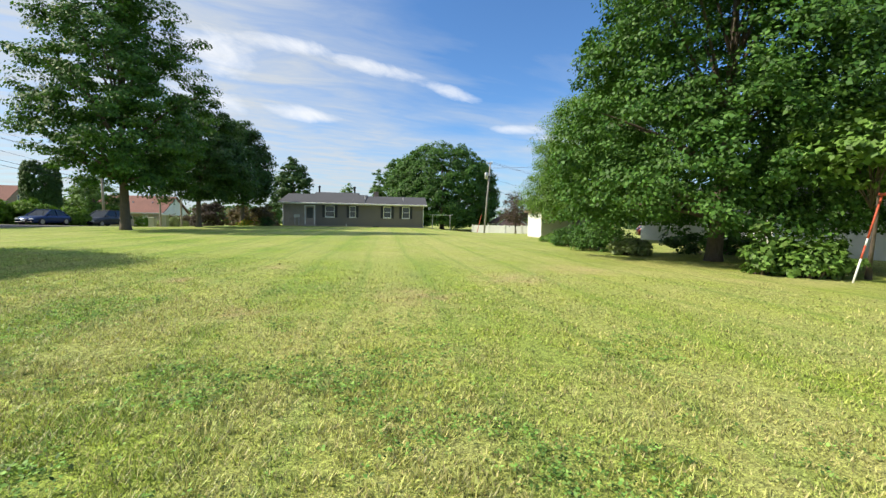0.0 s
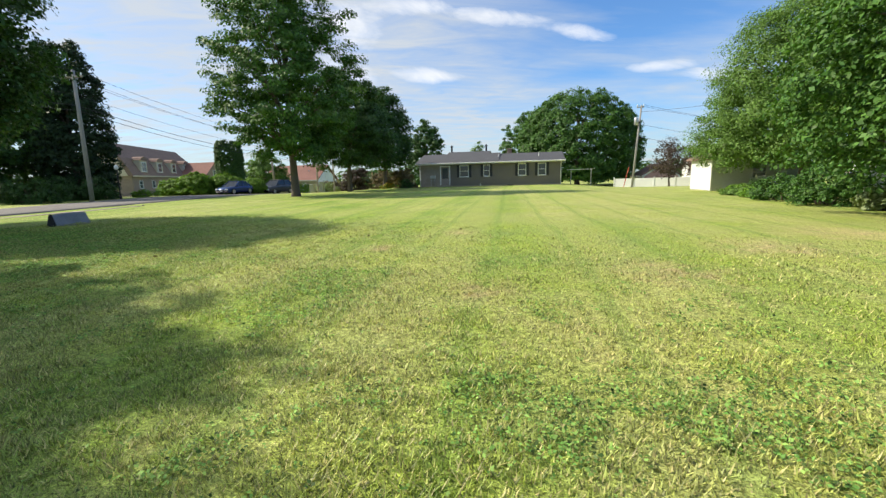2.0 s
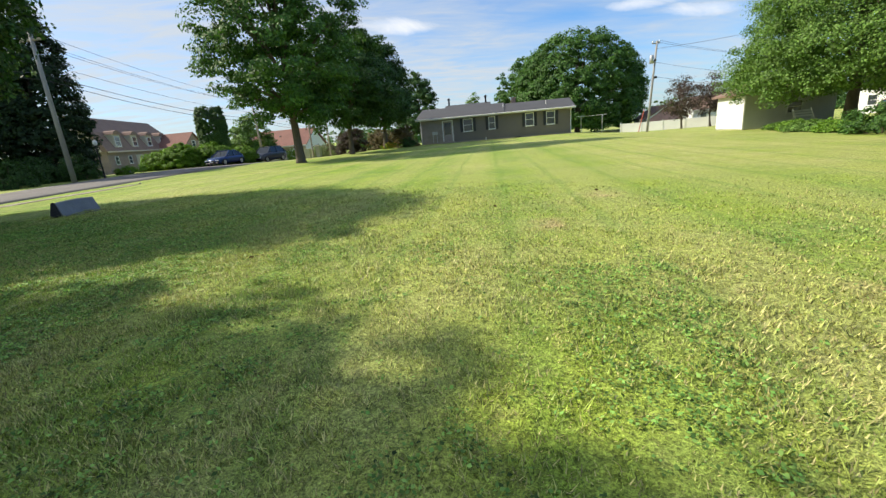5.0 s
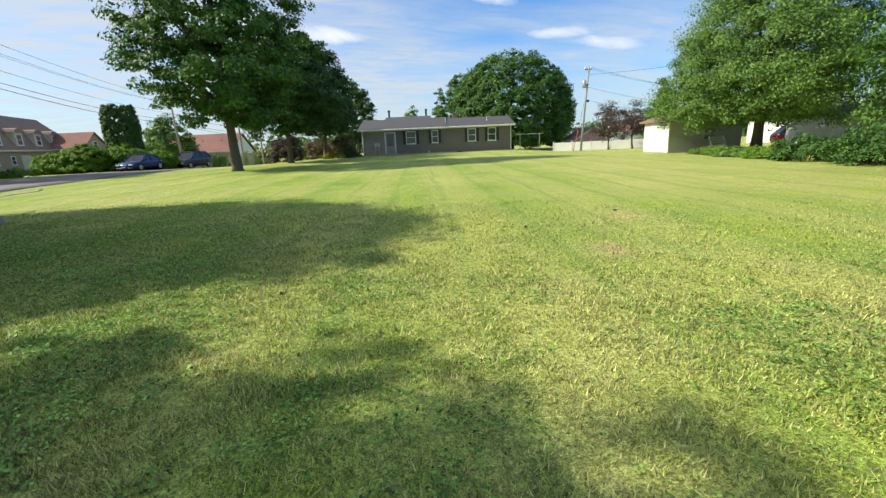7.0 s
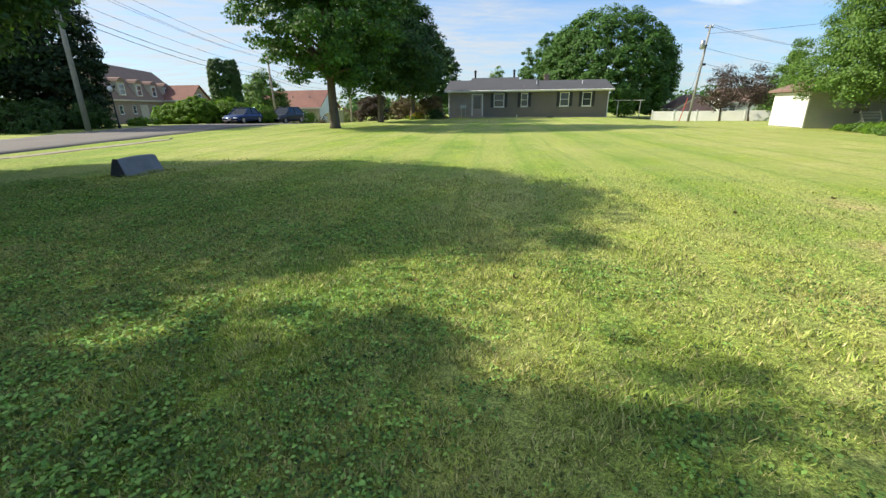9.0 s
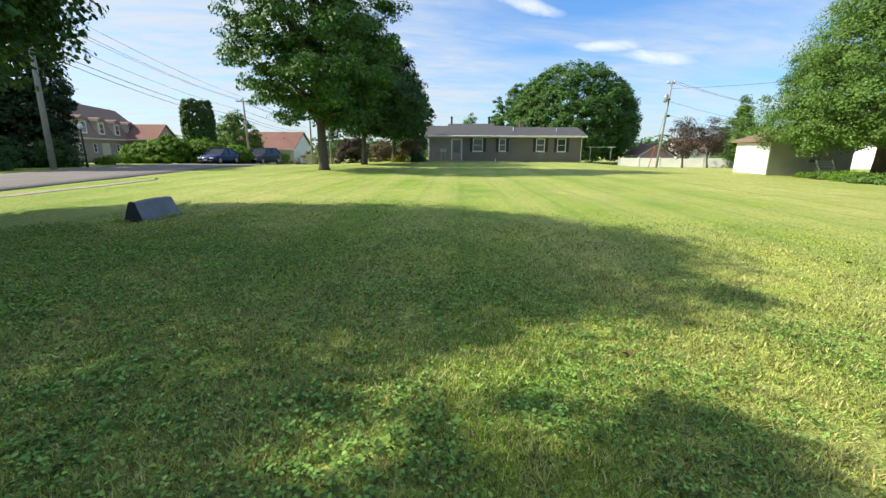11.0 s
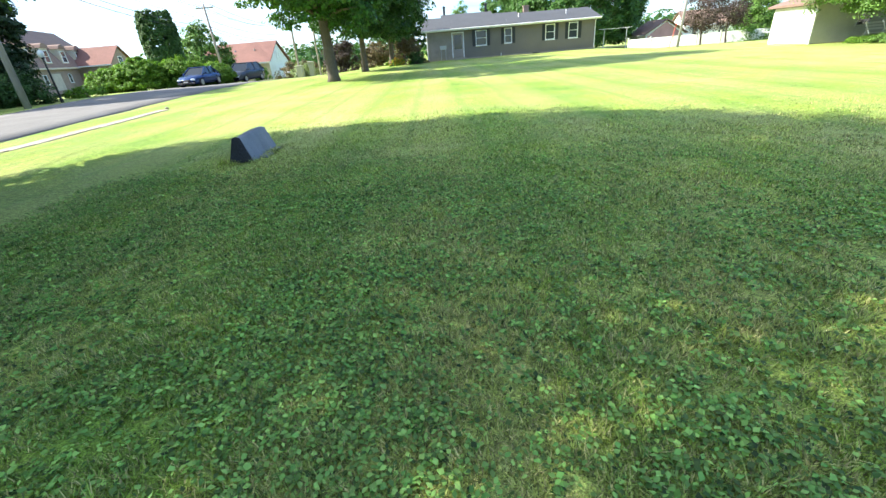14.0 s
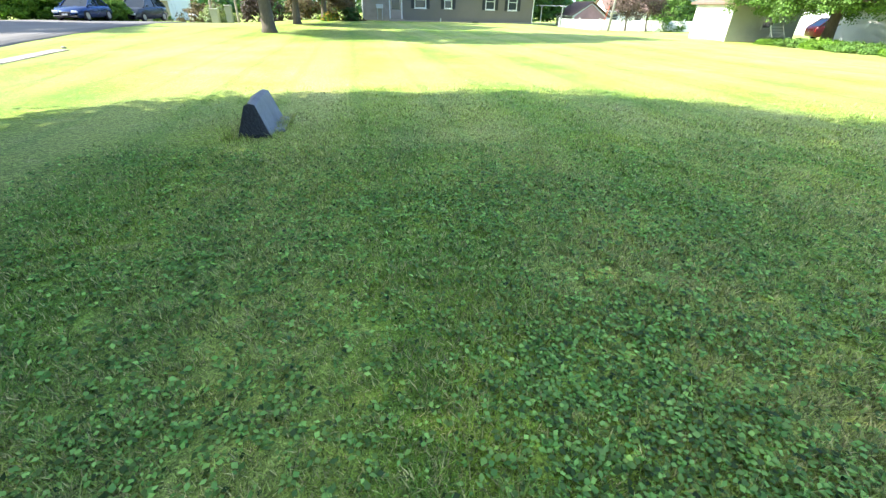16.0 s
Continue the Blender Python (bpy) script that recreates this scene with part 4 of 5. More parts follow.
# ---- dark stone wedge on the lawn ----
def stone_wedge():
    w = thing("stone_marker", pose(-7.46, 11.92, gz(-7.46, 11.92) - 0.015, 0, 0, 3), "dark slate wedge-shaped stone marker on the grass", "stone marker")
    bm = bmesh.new()
    rng = random.Random(4)
    prof = [(-0.19, 0.0), (0.19, 0.0), (0.06, 0.375), (-0.01, 0.39), (-0.06, 0.365)]
    rows = []
    for k in range(9):
        f = k / 8
        hgt = 1.0 - 0.10 * (abs(f - 0.55) ** 1.5) * 2
        rows.append([bm.verts.new((x + rng.uniform(-0.006, 0.006), -0.50 + 1.0 * f + (0.05 * z if k == 0 else -0.02 * z if k == 8 else 0), z * hgt + rng.uniform(-0.003, 0.003))) for x, z in prof])
    for a, b in zip(rows, rows[1:]):
        for i in range(5):
            j = (i + 1) % 5
            bm.faces.new((a[i], a[j], b[j], b[i]))
    bm.faces.new(list(reversed(rows[0]))), bm.faces.new(rows[-1])
    bmesh.ops.recalc_face_normals(bm, faces=bm.faces)
    bmesh.ops.bevel(bm, geom=[e for e in bm.edges if e.calc_face_angle(0) > 0.5], offset=0.008, segments=1, affect="EDGES")
    part("stone", bm, SLATE, w, "smooth blue-grey slate faces")
    bm = bmesh.new()
    v = [bm.verts.new((x * 0.93 - 0.002, -0.515 + 0.05 * z, 0.008 + z * 0.955)) for x, z in prof]
    c = [bm.verts.new((p.co.x * 0.7 - 0.004, p.co.y - 0.012, p.co.z * 0.75 + 0.045)) for p in v]
    bm.faces.new(c)
    for i in range(5):
        j = (i + 1) % 5
        bm.faces.new((v[i], v[j], c[j], c[i]))
    bmesh.ops.recalc_face_normals(bm, faces=bm.faces)
    part("foot", boxed(0.14, 0.30, -0.30, 0.40, -0.03, 0.045, 0.015), SLATE, w, "low slate foot in the grass")
    part("broken_end", bm, SLATE_END, w, "rough black broken end")


stone_wedge()


# ---- vehicles ----
def car(name, x, y, yaw, paint, label, length=4.5, width=1.78, height=1.45, wagon=False):
    """Body and cabin lofted from side stations, with wheels, windows and lights. Its nose is at -y."""
    c = thing(name, pose(x, y, gz(x, y) + 0.045, 0, 0, yaw), label, "car", "parked cars")
    L, W, H = length / 2, width / 2, height
    belt = H * 0.62
    st = [(-L, 0.66, 0.30, 0.44), (-L + 0.12, 0.80, 0.22, 0.60), (-L + 0.5, 0.95, 0.20, belt * 0.86), (-L * 0.42, 1.0, 0.20, belt * 0.97), (0, 1.0, 0.20, belt),
          (L * 0.55, 1.0, 0.20, belt * 1.02), (L - 0.35, 0.97, 0.22, belt * (1.04 if wagon else 1.0)), (L - 0.08, 0.88, 0.28, belt * (0.98 if wagon else 0.9)), (L, 0.80, 0.36, belt * (0.85 if wagon else 0.72))]
    bm = bmesh.new()
    rings = []
    for yy, w, z0, z1 in st:
        w *= W
        rings.append([bm.verts.new(q) for q in ((-w * 0.86, yy, z0), (-w, yy, z0 + 0.16), (-w, yy, z1 - 0.14), (-w * 0.90, yy, z1), (w * 0.90, yy, z1), (w, yy, z1 - 0.14), (w, yy, z0 + 0.16), (w * 0.86, yy, z0))])
    for a, b in zip(rings, rings[1:]):
        for i in range(8):
            j = (i + 1) % 8
            bm.faces.new((a[i], a[j], b[j], b[i]))
    bm.faces.new(rings[0]), bm.faces.new(list(reversed(rings[-1])))
    bmesh.ops.recalc_face_normals(bm, faces=bm.faces)
    body = part("body", bm, paint, c, smooth=True)
    f0, f1, r1, r0 = (-L * 0.45, -L * 0.10, L * 0.62, L * 0.93) if wagon else (-L * 0.42, -L * 0.02, L * 0.42, L * 0.80)
    bm = bmesh.new()
    lo = [bm.verts.new(q) for q in ((-W * 0.90, f0, belt - 0.03), (W * 0.90, f0, belt - 0.03), (W * 0.90, r0, belt - 0.02), (-W * 0.90, r0, belt - 0.02))]
    hi = [bm.verts.new(q) for q in ((-W * 0.70, f1, H - 0.04), (W * 0.70, f1, H - 0.04), (W * 0.70, r1, H - 0.03), (-W * 0.70, r1, H - 0.03))]
    for i in range(4):
        bm.faces.new((lo[i], lo[(i + 1) % 4], hi[(i + 1) % 4], hi[i]))
    bm.faces.new(hi)
    bmesh.ops.recalc_face_normals(bm, faces=bm.faces)
    part("glazing", bm, CAR_GLASS, c, "dark tinted windows")
    bm = bmesh.new()
    box(bm, -W * 0.73, W * 0.73, f1 - 0.05, r1 + 0.06, H - 0.05, H, 0.02)
    for sx in (-1, 1):
        for a, b in (((W * 0.91 * sx, f0 - 0.03, belt - 0.03), (W * 0.71 * sx, f1 - 0.02, H - 0.03)), ((W * 0.91 * sx, (f0 + r0) / 2, belt - 0.03), (W * 0.72 * sx, (f1 + r1) / 2, H - 0.02)), ((W * 0.91 * sx, r0, belt - 0.03), (W * 0.71 * sx, r1 + 0.02, H - 0.02))):
            tube(bm, [a, b], [0.045, 0.04], 6)
    part("cabin_frame", bm, paint, c)
    for sx in (-1, 1):
        for yy in (-L * 0.62, L * 0.60):
            bm = bmesh.new()
            tube(bm, [(sx * W * 0.80, yy, 0.33), (sx * W * 0.84, yy, 0.33), (sx * W * 0.98, yy, 0.33), (sx * W * 1.01, yy, 0.33)], [0.30, 0.33, 0.33, 0.29], 18)
            tyre = part("wheel", bm, RUBBER, c, "black tyre")
            bm = bmesh.new()
            tube(bm, [(sx * W * 0.99, yy, 0.33), (sx * W * 1.02, yy, 0.33), (sx * W * 1.03, yy, 0.33)], [0.21, 0.21, 0.08], 14)
            part("rim", bm, METAL_GREY, tyre, "silver rim")
        part("headlight", box(bmesh.new(), sx * W * 0.62 - 0.17, sx * W * 0.62 + 0.17, -L + 0.02, -L + 0.16, 0.50, 0.63, 0.03), LAMP_LENS, c)
        part("tail_light", box(bmesh.new(), sx * W * 0.68 - 0.14, sx * W * 0.68 + 0.14, L - 0.16, L + 0.0, belt * 0.62, belt * 0.8, 0.02), RED_LENS, c)
        part("mirror", box(bmesh.new(), sx * W * 1.02 - 0.08, sx * W * 1.02 + 0.08, f0 + 0.25, f0 + 0.37, belt, belt + 0.13, 0.02), paint, c)
    part("grille", boxed(-W * 0.36, W * 0.36, -L - 0.01, -L + 0.1, 0.34, 0.56, 0.02), BLACK, c)
    part("bumper", boxed(-W * 0.80, W * 0.80, -L - 0.03, -L + 0.14, 0.24, 0.35, 0.03), BLACK, c)
    part("number_plate", boxed(-0.16, 0.16, -L - 0.04, -L - 0.01, 0.36, 0.46), WHITE, c)
    return c


car("sedan", -25.3, 42.6, 0, BLUE_CAR, "dark blue sedan parked beside the hedge", 4.3)
car("minivan", -24.4, 49.0, -6, DARK_CAR, "charcoal grey minivan parked on the street", 4.8, 1.9, 1.72, True)
car("hatchback", -26.2, 70.0, 60, SILVER_CAR, "silver car parked far along the street", 4.2, 1.74, 1.45)
car("hatchback", -40.5, 31.5, 75, SILVER_CAR, "pale silver car parked across the street behind shrubs", 4.3, 1.76, 1.5)
car("pickup_car", 33.5, 40.5, 70, RED_CAR, "dark red car parked behind the shed", 4.6, 1.85, 1.65, True)


# ---- neighbouring houses ----
def simple_house(name, m, w, d, ze, zr, wall, roof, label, windows=(), gable_windows=(), extra=None, doors=()):
    """A gabled house with its ridge along x, front at y = 0."""
    h = thing(name, m, label, "house")
    part("body", gable_body(0, w, 0, d, -0.4, ze, zr - 0.1), wall, h)
    part("roof", gable_roof(-0.35, w + 0.35, -0.4, d / 2, d + 0.4, ze + 0.03, zr + 0.08), roof, h)
    part("fascia", boxed(-0.36, w + 0.36, -0.45, -0.40, ze - 0.14, ze + 0.06), WHITE, h)
    for q in windows:
        window_part(h, *q, -0.03)
    for side, a, b, c, e in gable_windows:
        win = window_part(h, a, b, c, e, 0.0)
        win.matrix_basis = pose(w + 0.03, 0, 0, 0, 0, 90) if side > 0 else pose(-0.03, d, 0, 0, 0, -90)
    for a, b, c, e in doors:
        part("door", boxed(a, b, -0.06, 0.0, c, e, 0.01), WHITE, h)
    return h


hr = simple_house("bungalow", pose(-41.6, 72, -1.25, 0, 0, 0), 10.6, 8.0, 2.45, 5.25, TAN_WALL, SHINGLE_RED, "cream bungalow with a red shingled roof", [(1.0, 2.1, 0.9, 2.0), (4.6, 6.2, 0.8, 2.0)], [(1, 1.0, 2.0, 0.9, 2.0), (1, 3.4, 4.5, 2.8, 3.9)], doors=[(7.6, 8.5, 0.1, 2.1)])
part("gable_cladding", gable_body(10.605, 10.64, 0.05, 7.95, -0.3, 2.42, 5.1), VINYL, hr, "white gable wall")
for x in (5.0, 8.0):
    bm = bmesh.new()
    tube(bm, [(x, 2.2, 3.9), (x, 2.2, 4.35)], [0.1, 0.1], 8)
    part("roof_vent", bm, METAL_GREY, hr)


def brick_house():
    """A long brick house with a steep shingled mansard slope and three dormers."""
    h = thing("brick_house", pose(-58.6, 61.0, -0.3, 0, 0, 112), "brown brick house with a steep red-brown roof and dormers", "house")
    W, D, E, R = 28.0, 8.0, 3.0, 8.7
    part("body", boxed(0, W, 0, D, -0.5, E), BRICK, h, "brown brick walls")
    bm = bmesh.new()
    prof = [(-0.4, E), (1.3, E + 3.1), (D / 2, R), (D - 1.3, E + 3.1), (D + 0.4, E)]
    l, r = [bm.verts.new((-0.3, y, z)) for y, z in prof], [bm.verts.new((W + 0.3, y, z)) for y, z in prof]
    bm.faces.new(l), bm.faces.new(list(reversed(r)))
    for i in range(5):
        j = (i + 1) % 5
        bm.faces.new((l[j], l[i], r[i], r[j]))
    bmesh.ops.recalc_face_normals(bm, faces=bm.faces)
    part("roof", bm, SHINGLE_BROWN, h, "steep red-brown shingled roof")
    part("gable_cladding", prism(bmesh.new(), [(0.4, E), (D - 0.4, E), (D - 1.7, E + 2.9), (D / 2, R - 0.4), (1.7, E + 2.9)], -0.36, -0.31, Matrix(((0, 1, 0, 0), (1, 0, 0, 0), (0, 0, 1, 0), (0, 0, 0, 1)))), TAN_WALL, h, "tan gable wall")
    part("eave_board", boxed(-0.35, W + 0.35, -0.5, -0.38, E - 0.16, E + 0.08), TAN_WALL, h)
    for x in (3.0, 9.0, 15.0, 21.0):
        bm = bmesh.new()
        box(bm, x, x + 2.4, -0.05, 2.4, E + 0.5, E + 2.75)
        d = part("dormer", bm, TAN_WALL, h, "tan boarded dormer")
        bm = bmesh.new()
        prism(bm, [(x - 0.2, E + 2.7), (x + 2.6, E + 2.7), (x + 2.2, E + 3.15), (x + 1.2, E + 3.35), (x + 0.2, E + 3.15)], -0.3, 3.2)
        part("dormer_roof", bm, SHINGLE_BROWN, d)
        window_part(d, x + 0.4, x + 2.0, E + 0.8, E + 2.4, -0.09)
    for x in (2.0, 6.5, 15.0):
        window_part(h, x, x + 1.2, 0.9, 2.2, -0.03)
    part("garage_door", boxed(9.4, 12.4, -0.06, 0.0, 0.0, 2.3, 0.01), TAN_WALL, h)


brick_house()
hb = simple_house("brick_garage", pose(-66.8, 79.5, -0.6, 0, 0, 4), 6.2, 6.0, 3.4, 6.2, BRICK, SHINGLE_RED, "brick house with a plain red gabled roof", [(2, 3.2, 1, 2.2)], [(1, 2.4, 3.5, 3.4, 4.6)])
hp = simple_house("garage", pose(24.3, 80.0, -1.0, 0, 0, -90), 6.0, 5.6, 1.5, 3.4, VINYL, SHINGLE_BROWN, "small white garage with a faded red gable", gable_windows=[(-1, 1.2, 2.0, 0.5, 1.3)])
part("gable_cladding", gable_body(6.006, 6.05, 0.3, 5.3, 0.4, 1.4, 3.1), PINK_WALL, hp, "faded red gable boards")
simple_house("white_house", pose(35.0, 84, -1.0, 0, 0, -8), 9.0, 8.0, 2.3, 4.6, VINYL, SHINGLE_BROWN, "white house with low gables beyond the fence", [(1.0, 2.0, 0.8, 1.9), (5.0, 6.4, 0.8, 1.9)])
simple_house("white_house", pose(47.0, 66, -0.9, 0, 0, -60), 9.0, 8.0, 3.4, 7.4, VINYL, SHINGLE, "tall white house behind the shed", [(1.0, 2.0, 0.9, 2.2), (5.0, 6.2, 0.9, 2.2)], [(1, 3.4, 4.6, 3.6, 5.0)])
simple_house("mobile_home", pose(36.0, 27, -0.6, 0, 0, 100), 12.0, 4.2, 2.5, 3.1, VINYL, SHINGLE, "white sided mobile home beyond the trees", [(1.0, 2.0, 1.0, 2.0), (4.0, 5.4, 1.0, 2.0), (8.0, 9.2, 1.0, 2.0)])
simple_house("white_house", pose(30.0, 4.0, -0.4, 0, 0, 90), 12.0, 7.0, 2.7, 4.6, VINYL, SHINGLE, "white sided house behind the lawn-edge trees", [(1.5, 2.6, 1.0, 2.1), (5.2, 6.6, 1.0, 2.1), (9.0, 10.1, 1.0, 2.1)])


def vinyl_fence():
    f = thing("fence", pose(0, 0, 0), "white vinyl privacy fence beyond the lawn", "fence")
    me, mp = None, None
    for k in range(7):
        x = 18.2 + k * 2.35
        y = 66.0 - 0.35 * (x - 13.2)
        z = gz(x + 1.1, y)
        if me is None:
            o = part("panel", boxed(0.07, 2.28, -0.02, 0.02, 0.08, 1.25, 0.004), VINYL, f)
            q = part("post", box(boxed(-0.065, 0.065, -0.065, 0.065, -0.1, 1.36, 0.006), -0.08, 0.08, -0.08, 0.08, 1.36, 1.41, 0.01), VINYL, f)
            me, mp = o.data, q.data
        else:
            o, q = new("panel", me), new("post", mp)
            o.parent = q.parent = f
        o.matrix_basis, q.matrix_basis = pose(x, y, z, 0, 0, -19.3) @ Matrix.Diagonal((1.06, 1, 1, 1)), pose(x, y, z, 0, 0, -19.3)


vinyl_fence()


def clothesline():
    c = thing("clothesline", pose(12.2, 52.2, gz(12.2, 52.2)), "pale metal clothesline frame beside the grey house", "clothesline")
    for x in (-1.1, 1.1):
        bm = bmesh.new()
        tube(bm, [(x, 0, -0.1), (x, 0, 1.75)], [0.045, 0.045], 8)
        part("post", bm, METAL_GREY, c)
        bm = bmesh.new()
        tube(bm, [(x, -0.6, 1.75), (x, 0.6, 1.75)], [0.035, 0.035], 8)
        part("crossbar", bm, METAL_GREY, c)
    for y in (-0.5, 0, 0.5):
        bm = bmesh.new()
        tube(bm, [(-1.5, y, 1.79), (0, y, 1.76), (1.4, y, 1.79)], [0.014] * 3, 5)
        part("line", bm, WHITE, c)


clothesline()


def swing_frame():
    s = thing("swing_set", pose(16.23, 8.37, gz(16.23, 8.37)), "rusty red swing frame leg with a white foot", "swing set")
    for x, y, dx in ((0.0, 0.0, 0.47), (2.3, -0.6, -0.45)):
        for f0, f1, mat, label in ((-0.03, 0.27, WHITE, "white painted foot"), (0.27, 0.42, RED_PAINT, ""), (0.42, 0.50, WHITE, "worn white band"), (0.50, 1.0, RED_PAINT, "faded red-orange tube leg")):
            bm = bmesh.new()
            tube(bm, [(x + dx * f0, y, 1.75 * f0), (x + dx * f1, y, 1.75 * f1)], [0.018, 0.018], 10)
            part("leg_section", bm, mat, s, label, True)
    bm = bmesh.new()
    tube(bm, [(0.40, 0.0, 1.75), (1.9, -0.6, 1.75)], [0.03, 0.03], 10)
    part("top_bar", bm, RED_PAINT, s, "", True)


swing_frame()


def bin_thing(x, y, name, mat, label, w, d, h):
    b = thing(name, pose(x, y, gz(x, y)), label, "box")
    bm = bmesh.new()
    prism(bm, [(-w / 2 * 0.9, 0), (w / 2 * 0.9, 0), (w / 2, h * 0.9), (-w / 2, h * 0.9)], -d / 2, d / 2)
    part("body", bm, mat, b)
    part("lid", boxed(-w / 2 - 0.02, w / 2 + 0.02, -d / 2 - 0.02, d / 2 + 0.02, h * 0.9, h, 0.03), mat, b)


bin_thing(-17.9, 46.0, "utility_box", BEIGE_BOX, "beige-green utility pedestal box on the grass", 0.55, 0.5, 1.0)
bin_thing(-17.0, 46.6, "utility_box", BEIGE_BOX, "taller beige-green utility pedestal box on the grass", 0.45, 0.45, 1.25)
bin_thing(24.6, 15.4, "plastic_bin", TEAL, "teal plastic bin behind the maple", 0.9, 0.7, 0.8)
bin_thing(-29.2, 61.0, "stone_post", CONCRETE, "squat stone gate post by the street", 0.7, 0.7, 1.2)

# ---- shrubs and hedges ----
for k, (x, y, rx, ry, h) in enumerate(((-33.2, 43.2, 2.2, 1.5, 2.0), (-30.6, 43.0, 2.4, 1.6, 2.6), (-27.8, 44.2, 2.2, 1.5, 2.5), (-25.8, 46.5, 1.6, 1.5, 1.9))):
    bush("hedge", x, y, rx, ry, h, "tall rounded yellow-green hedge by the street", LEAF_HEDGE, 40 + k, 340, 65, 0.15, 0.30, "hedge", group="roadside hedge", shell=3.2, lobes=0.28)
for k, (x, y, rx, ry, h) in enumerate(((-29.5, 30.8, 1.6, 1.3, 1.9), (-31.5, 29.2, 1.8, 1.4, 2.1), (-29.2, 26.0, 1.7, 1.6, 1.9), (-31.0, 22.5, 2.0, 1.8, 1.8), (-28.5, 19.0, 2.0, 2.0, 1.6), (-35.5, 27, 2.2, 2.2, 2.4))):
    bush("shrub", x, y, rx, ry, h, "dark roadside shrub below the trees", LEAF_DARK, 50 + k, 90, 90, 0.12, 0.4, group="roadside shrubs")
bush("shrub", -29.8, 35.8, 1.6, 0.8, 0.7, "low bright green border shrub", LEAF_HEDGE, 61, 40, 50, 0.12, 0.25)
bush("shrub", -16.2, 54.5, 2.2, 1.8, 3.4, "dark purple-leaved bush behind the maple", LEAF_PURPLE, 62, 110, 55, 0.2, 0.5)
bush("shrub", -12.2, 54.0, 2.0, 1.6, 2.6, "olive green bush beside the grey house", LEAF_BROWN, 63, 80, 50, 0.2, 0.45)
bush("shrub", -8.4, 50.3, 1.5, 1.3, 2.5, "bronze-leaved shrub at the house corner", LEAF_BROWN, 64, 90, 50, 0.17, 0.4)
bush("shrub", -7.6, 48.6, 0.8, 0.7, 1.1, "green rounded shrub at the house corner", LEAF_DARK, 65, 40, 50, 0.12, 0.25)
bush("flower_bed", -9.3, 47.4, 1.1, 0.6, 0.6, "low bed of yellow and orange flowers", LEAF_HEDGE, 66, 40, 45, 0.12, 0.2, "flowers", blossom=LEAF_YELLOW)
bush("flower_bed", -31.8, 20.0, 1.2, 0.8, 0.8, "low bed of yellow flowers across the street", LEAF_HEDGE, 167, 40, 45, 0.12, 0.2, "flowers", blossom=LEAF_YELLOW)
bush("shrub", -19.9, 53.5, 1.5, 1.4, 1.7, "pale grey-green roadside shrub", LEAF_PALE, 67, 60, 50, 0.15, 0.35)
bush("shrub", -31.0, 66.5, 2.0, 1.4, 2.0, "green shrub in front of the red-roofed bungalow", LEAF_HEDGE, 68, 60, 50, 0.17, 0.4)
bush("shrub", -24.0, 64, 3.0, 1.6, 2.2, "olive loose shrubs along the street", LEAF_BROWN, 69, 90, 45, 0.2, 0.5)
for k, (x, y, rx, ry, h) in enumerate(((15.0, 16.6, 1.2, 1.3, 1.2), (15.2, 19.2, 1.1, 1.4, 0.95), (16.0, 22.0, 0.9, 1.3, 0.45), (16.6, 24.8, 0.9, 1.3, 0.42), (17.6, 27.4, 1.0, 1.2, 0.46), (18.8, 30.0, 1.0, 1.1, 0.42), (20.4, 33.5, 1.1, 0.7, 0.28))):
    bush("shrub", x, y, rx, ry, h, "green leafy border plant along the lawn edge", LEAF_MAPLE if k < 2 else LEAF_LIGHT if k % 2 else LEAF_HEDGE, 70 + k, 110, 90, 0.075, 0.22, group="lawn edge plants")
bush("hosta", 15.1, 14.6, 0.75, 0.7, 0.55, "pale variegated hosta at the lawn edge", LEAF_PALE, 80, 50, 60, 0.13, 0.18, "plant")
for k, (x, y, r, h) in enumerate(((15.35, 9.55, 0.34, 1.25), (15.75, 9.25, 0.30, 0.85), (16.0, 9.0, 0.34, 0.75), (16.45, 9.0, 0.42, 0.9))):
    bush("shrub", x, y, r, r, h, "bright green broad-leaved shrub at the lawn edge", LEAF_LIGHT, 81 + k, 34, 26, 0.14, 0.2, group="broad-leaved shrubs", lobes=0.6, shell=1.6)
tree("sapling", 17.2, 8.7, 3.5, 1.25, 1.95, "bright green young tree reaching over the swing frame", seed=86, clumps=70, per=42, size=0.145, leaf=LEAF_LIGHT, trunk_r=0.05, limbs=16, shell=2.0, lobes=0.5, clump_r=0.34, fork=0.45, flat=0.5, off=(-0.75, -0.2))
bush("shrub", 19.0, 15.5, 2.0, 1.6, 0.9, "shaded undergrowth below the maple", LEAF_DARK, 83, 60, 50, 0.13, 0.28)


# ---- far woods and grass ----
def far_woods():
    rng = np.random.default_rng(90)
    at, out = [], []
    for k in range(230):
        a = radians(rng.uniform(-78, 80))
        r = rng.uniform(125, 230)
        x, y = r * math.sin(a), r * math.cos(a)
        h, w = rng.uniform(3.5, 6.5), rng.uniform(4, 8)
        n = 130
        d = rng.normal(0, 1, (n, 3))
        d /= np.linalg.norm(d, axis=1, keepdims=True)
        p = np.array([x, y, -1.0 + h * 0.45]) + d * np.array([w, w, h * 0.6])
        at.append(p), out.append(d)
    ob = mesh_of("woods", leaf_quads(rng, np.concatenate(at), np.concatenate(out), 1.3), 4, LEAF_DARK)
    tagged(ob, "low line of distant dark woods on the horizon", "woods", kind="stuff")


far_woods()


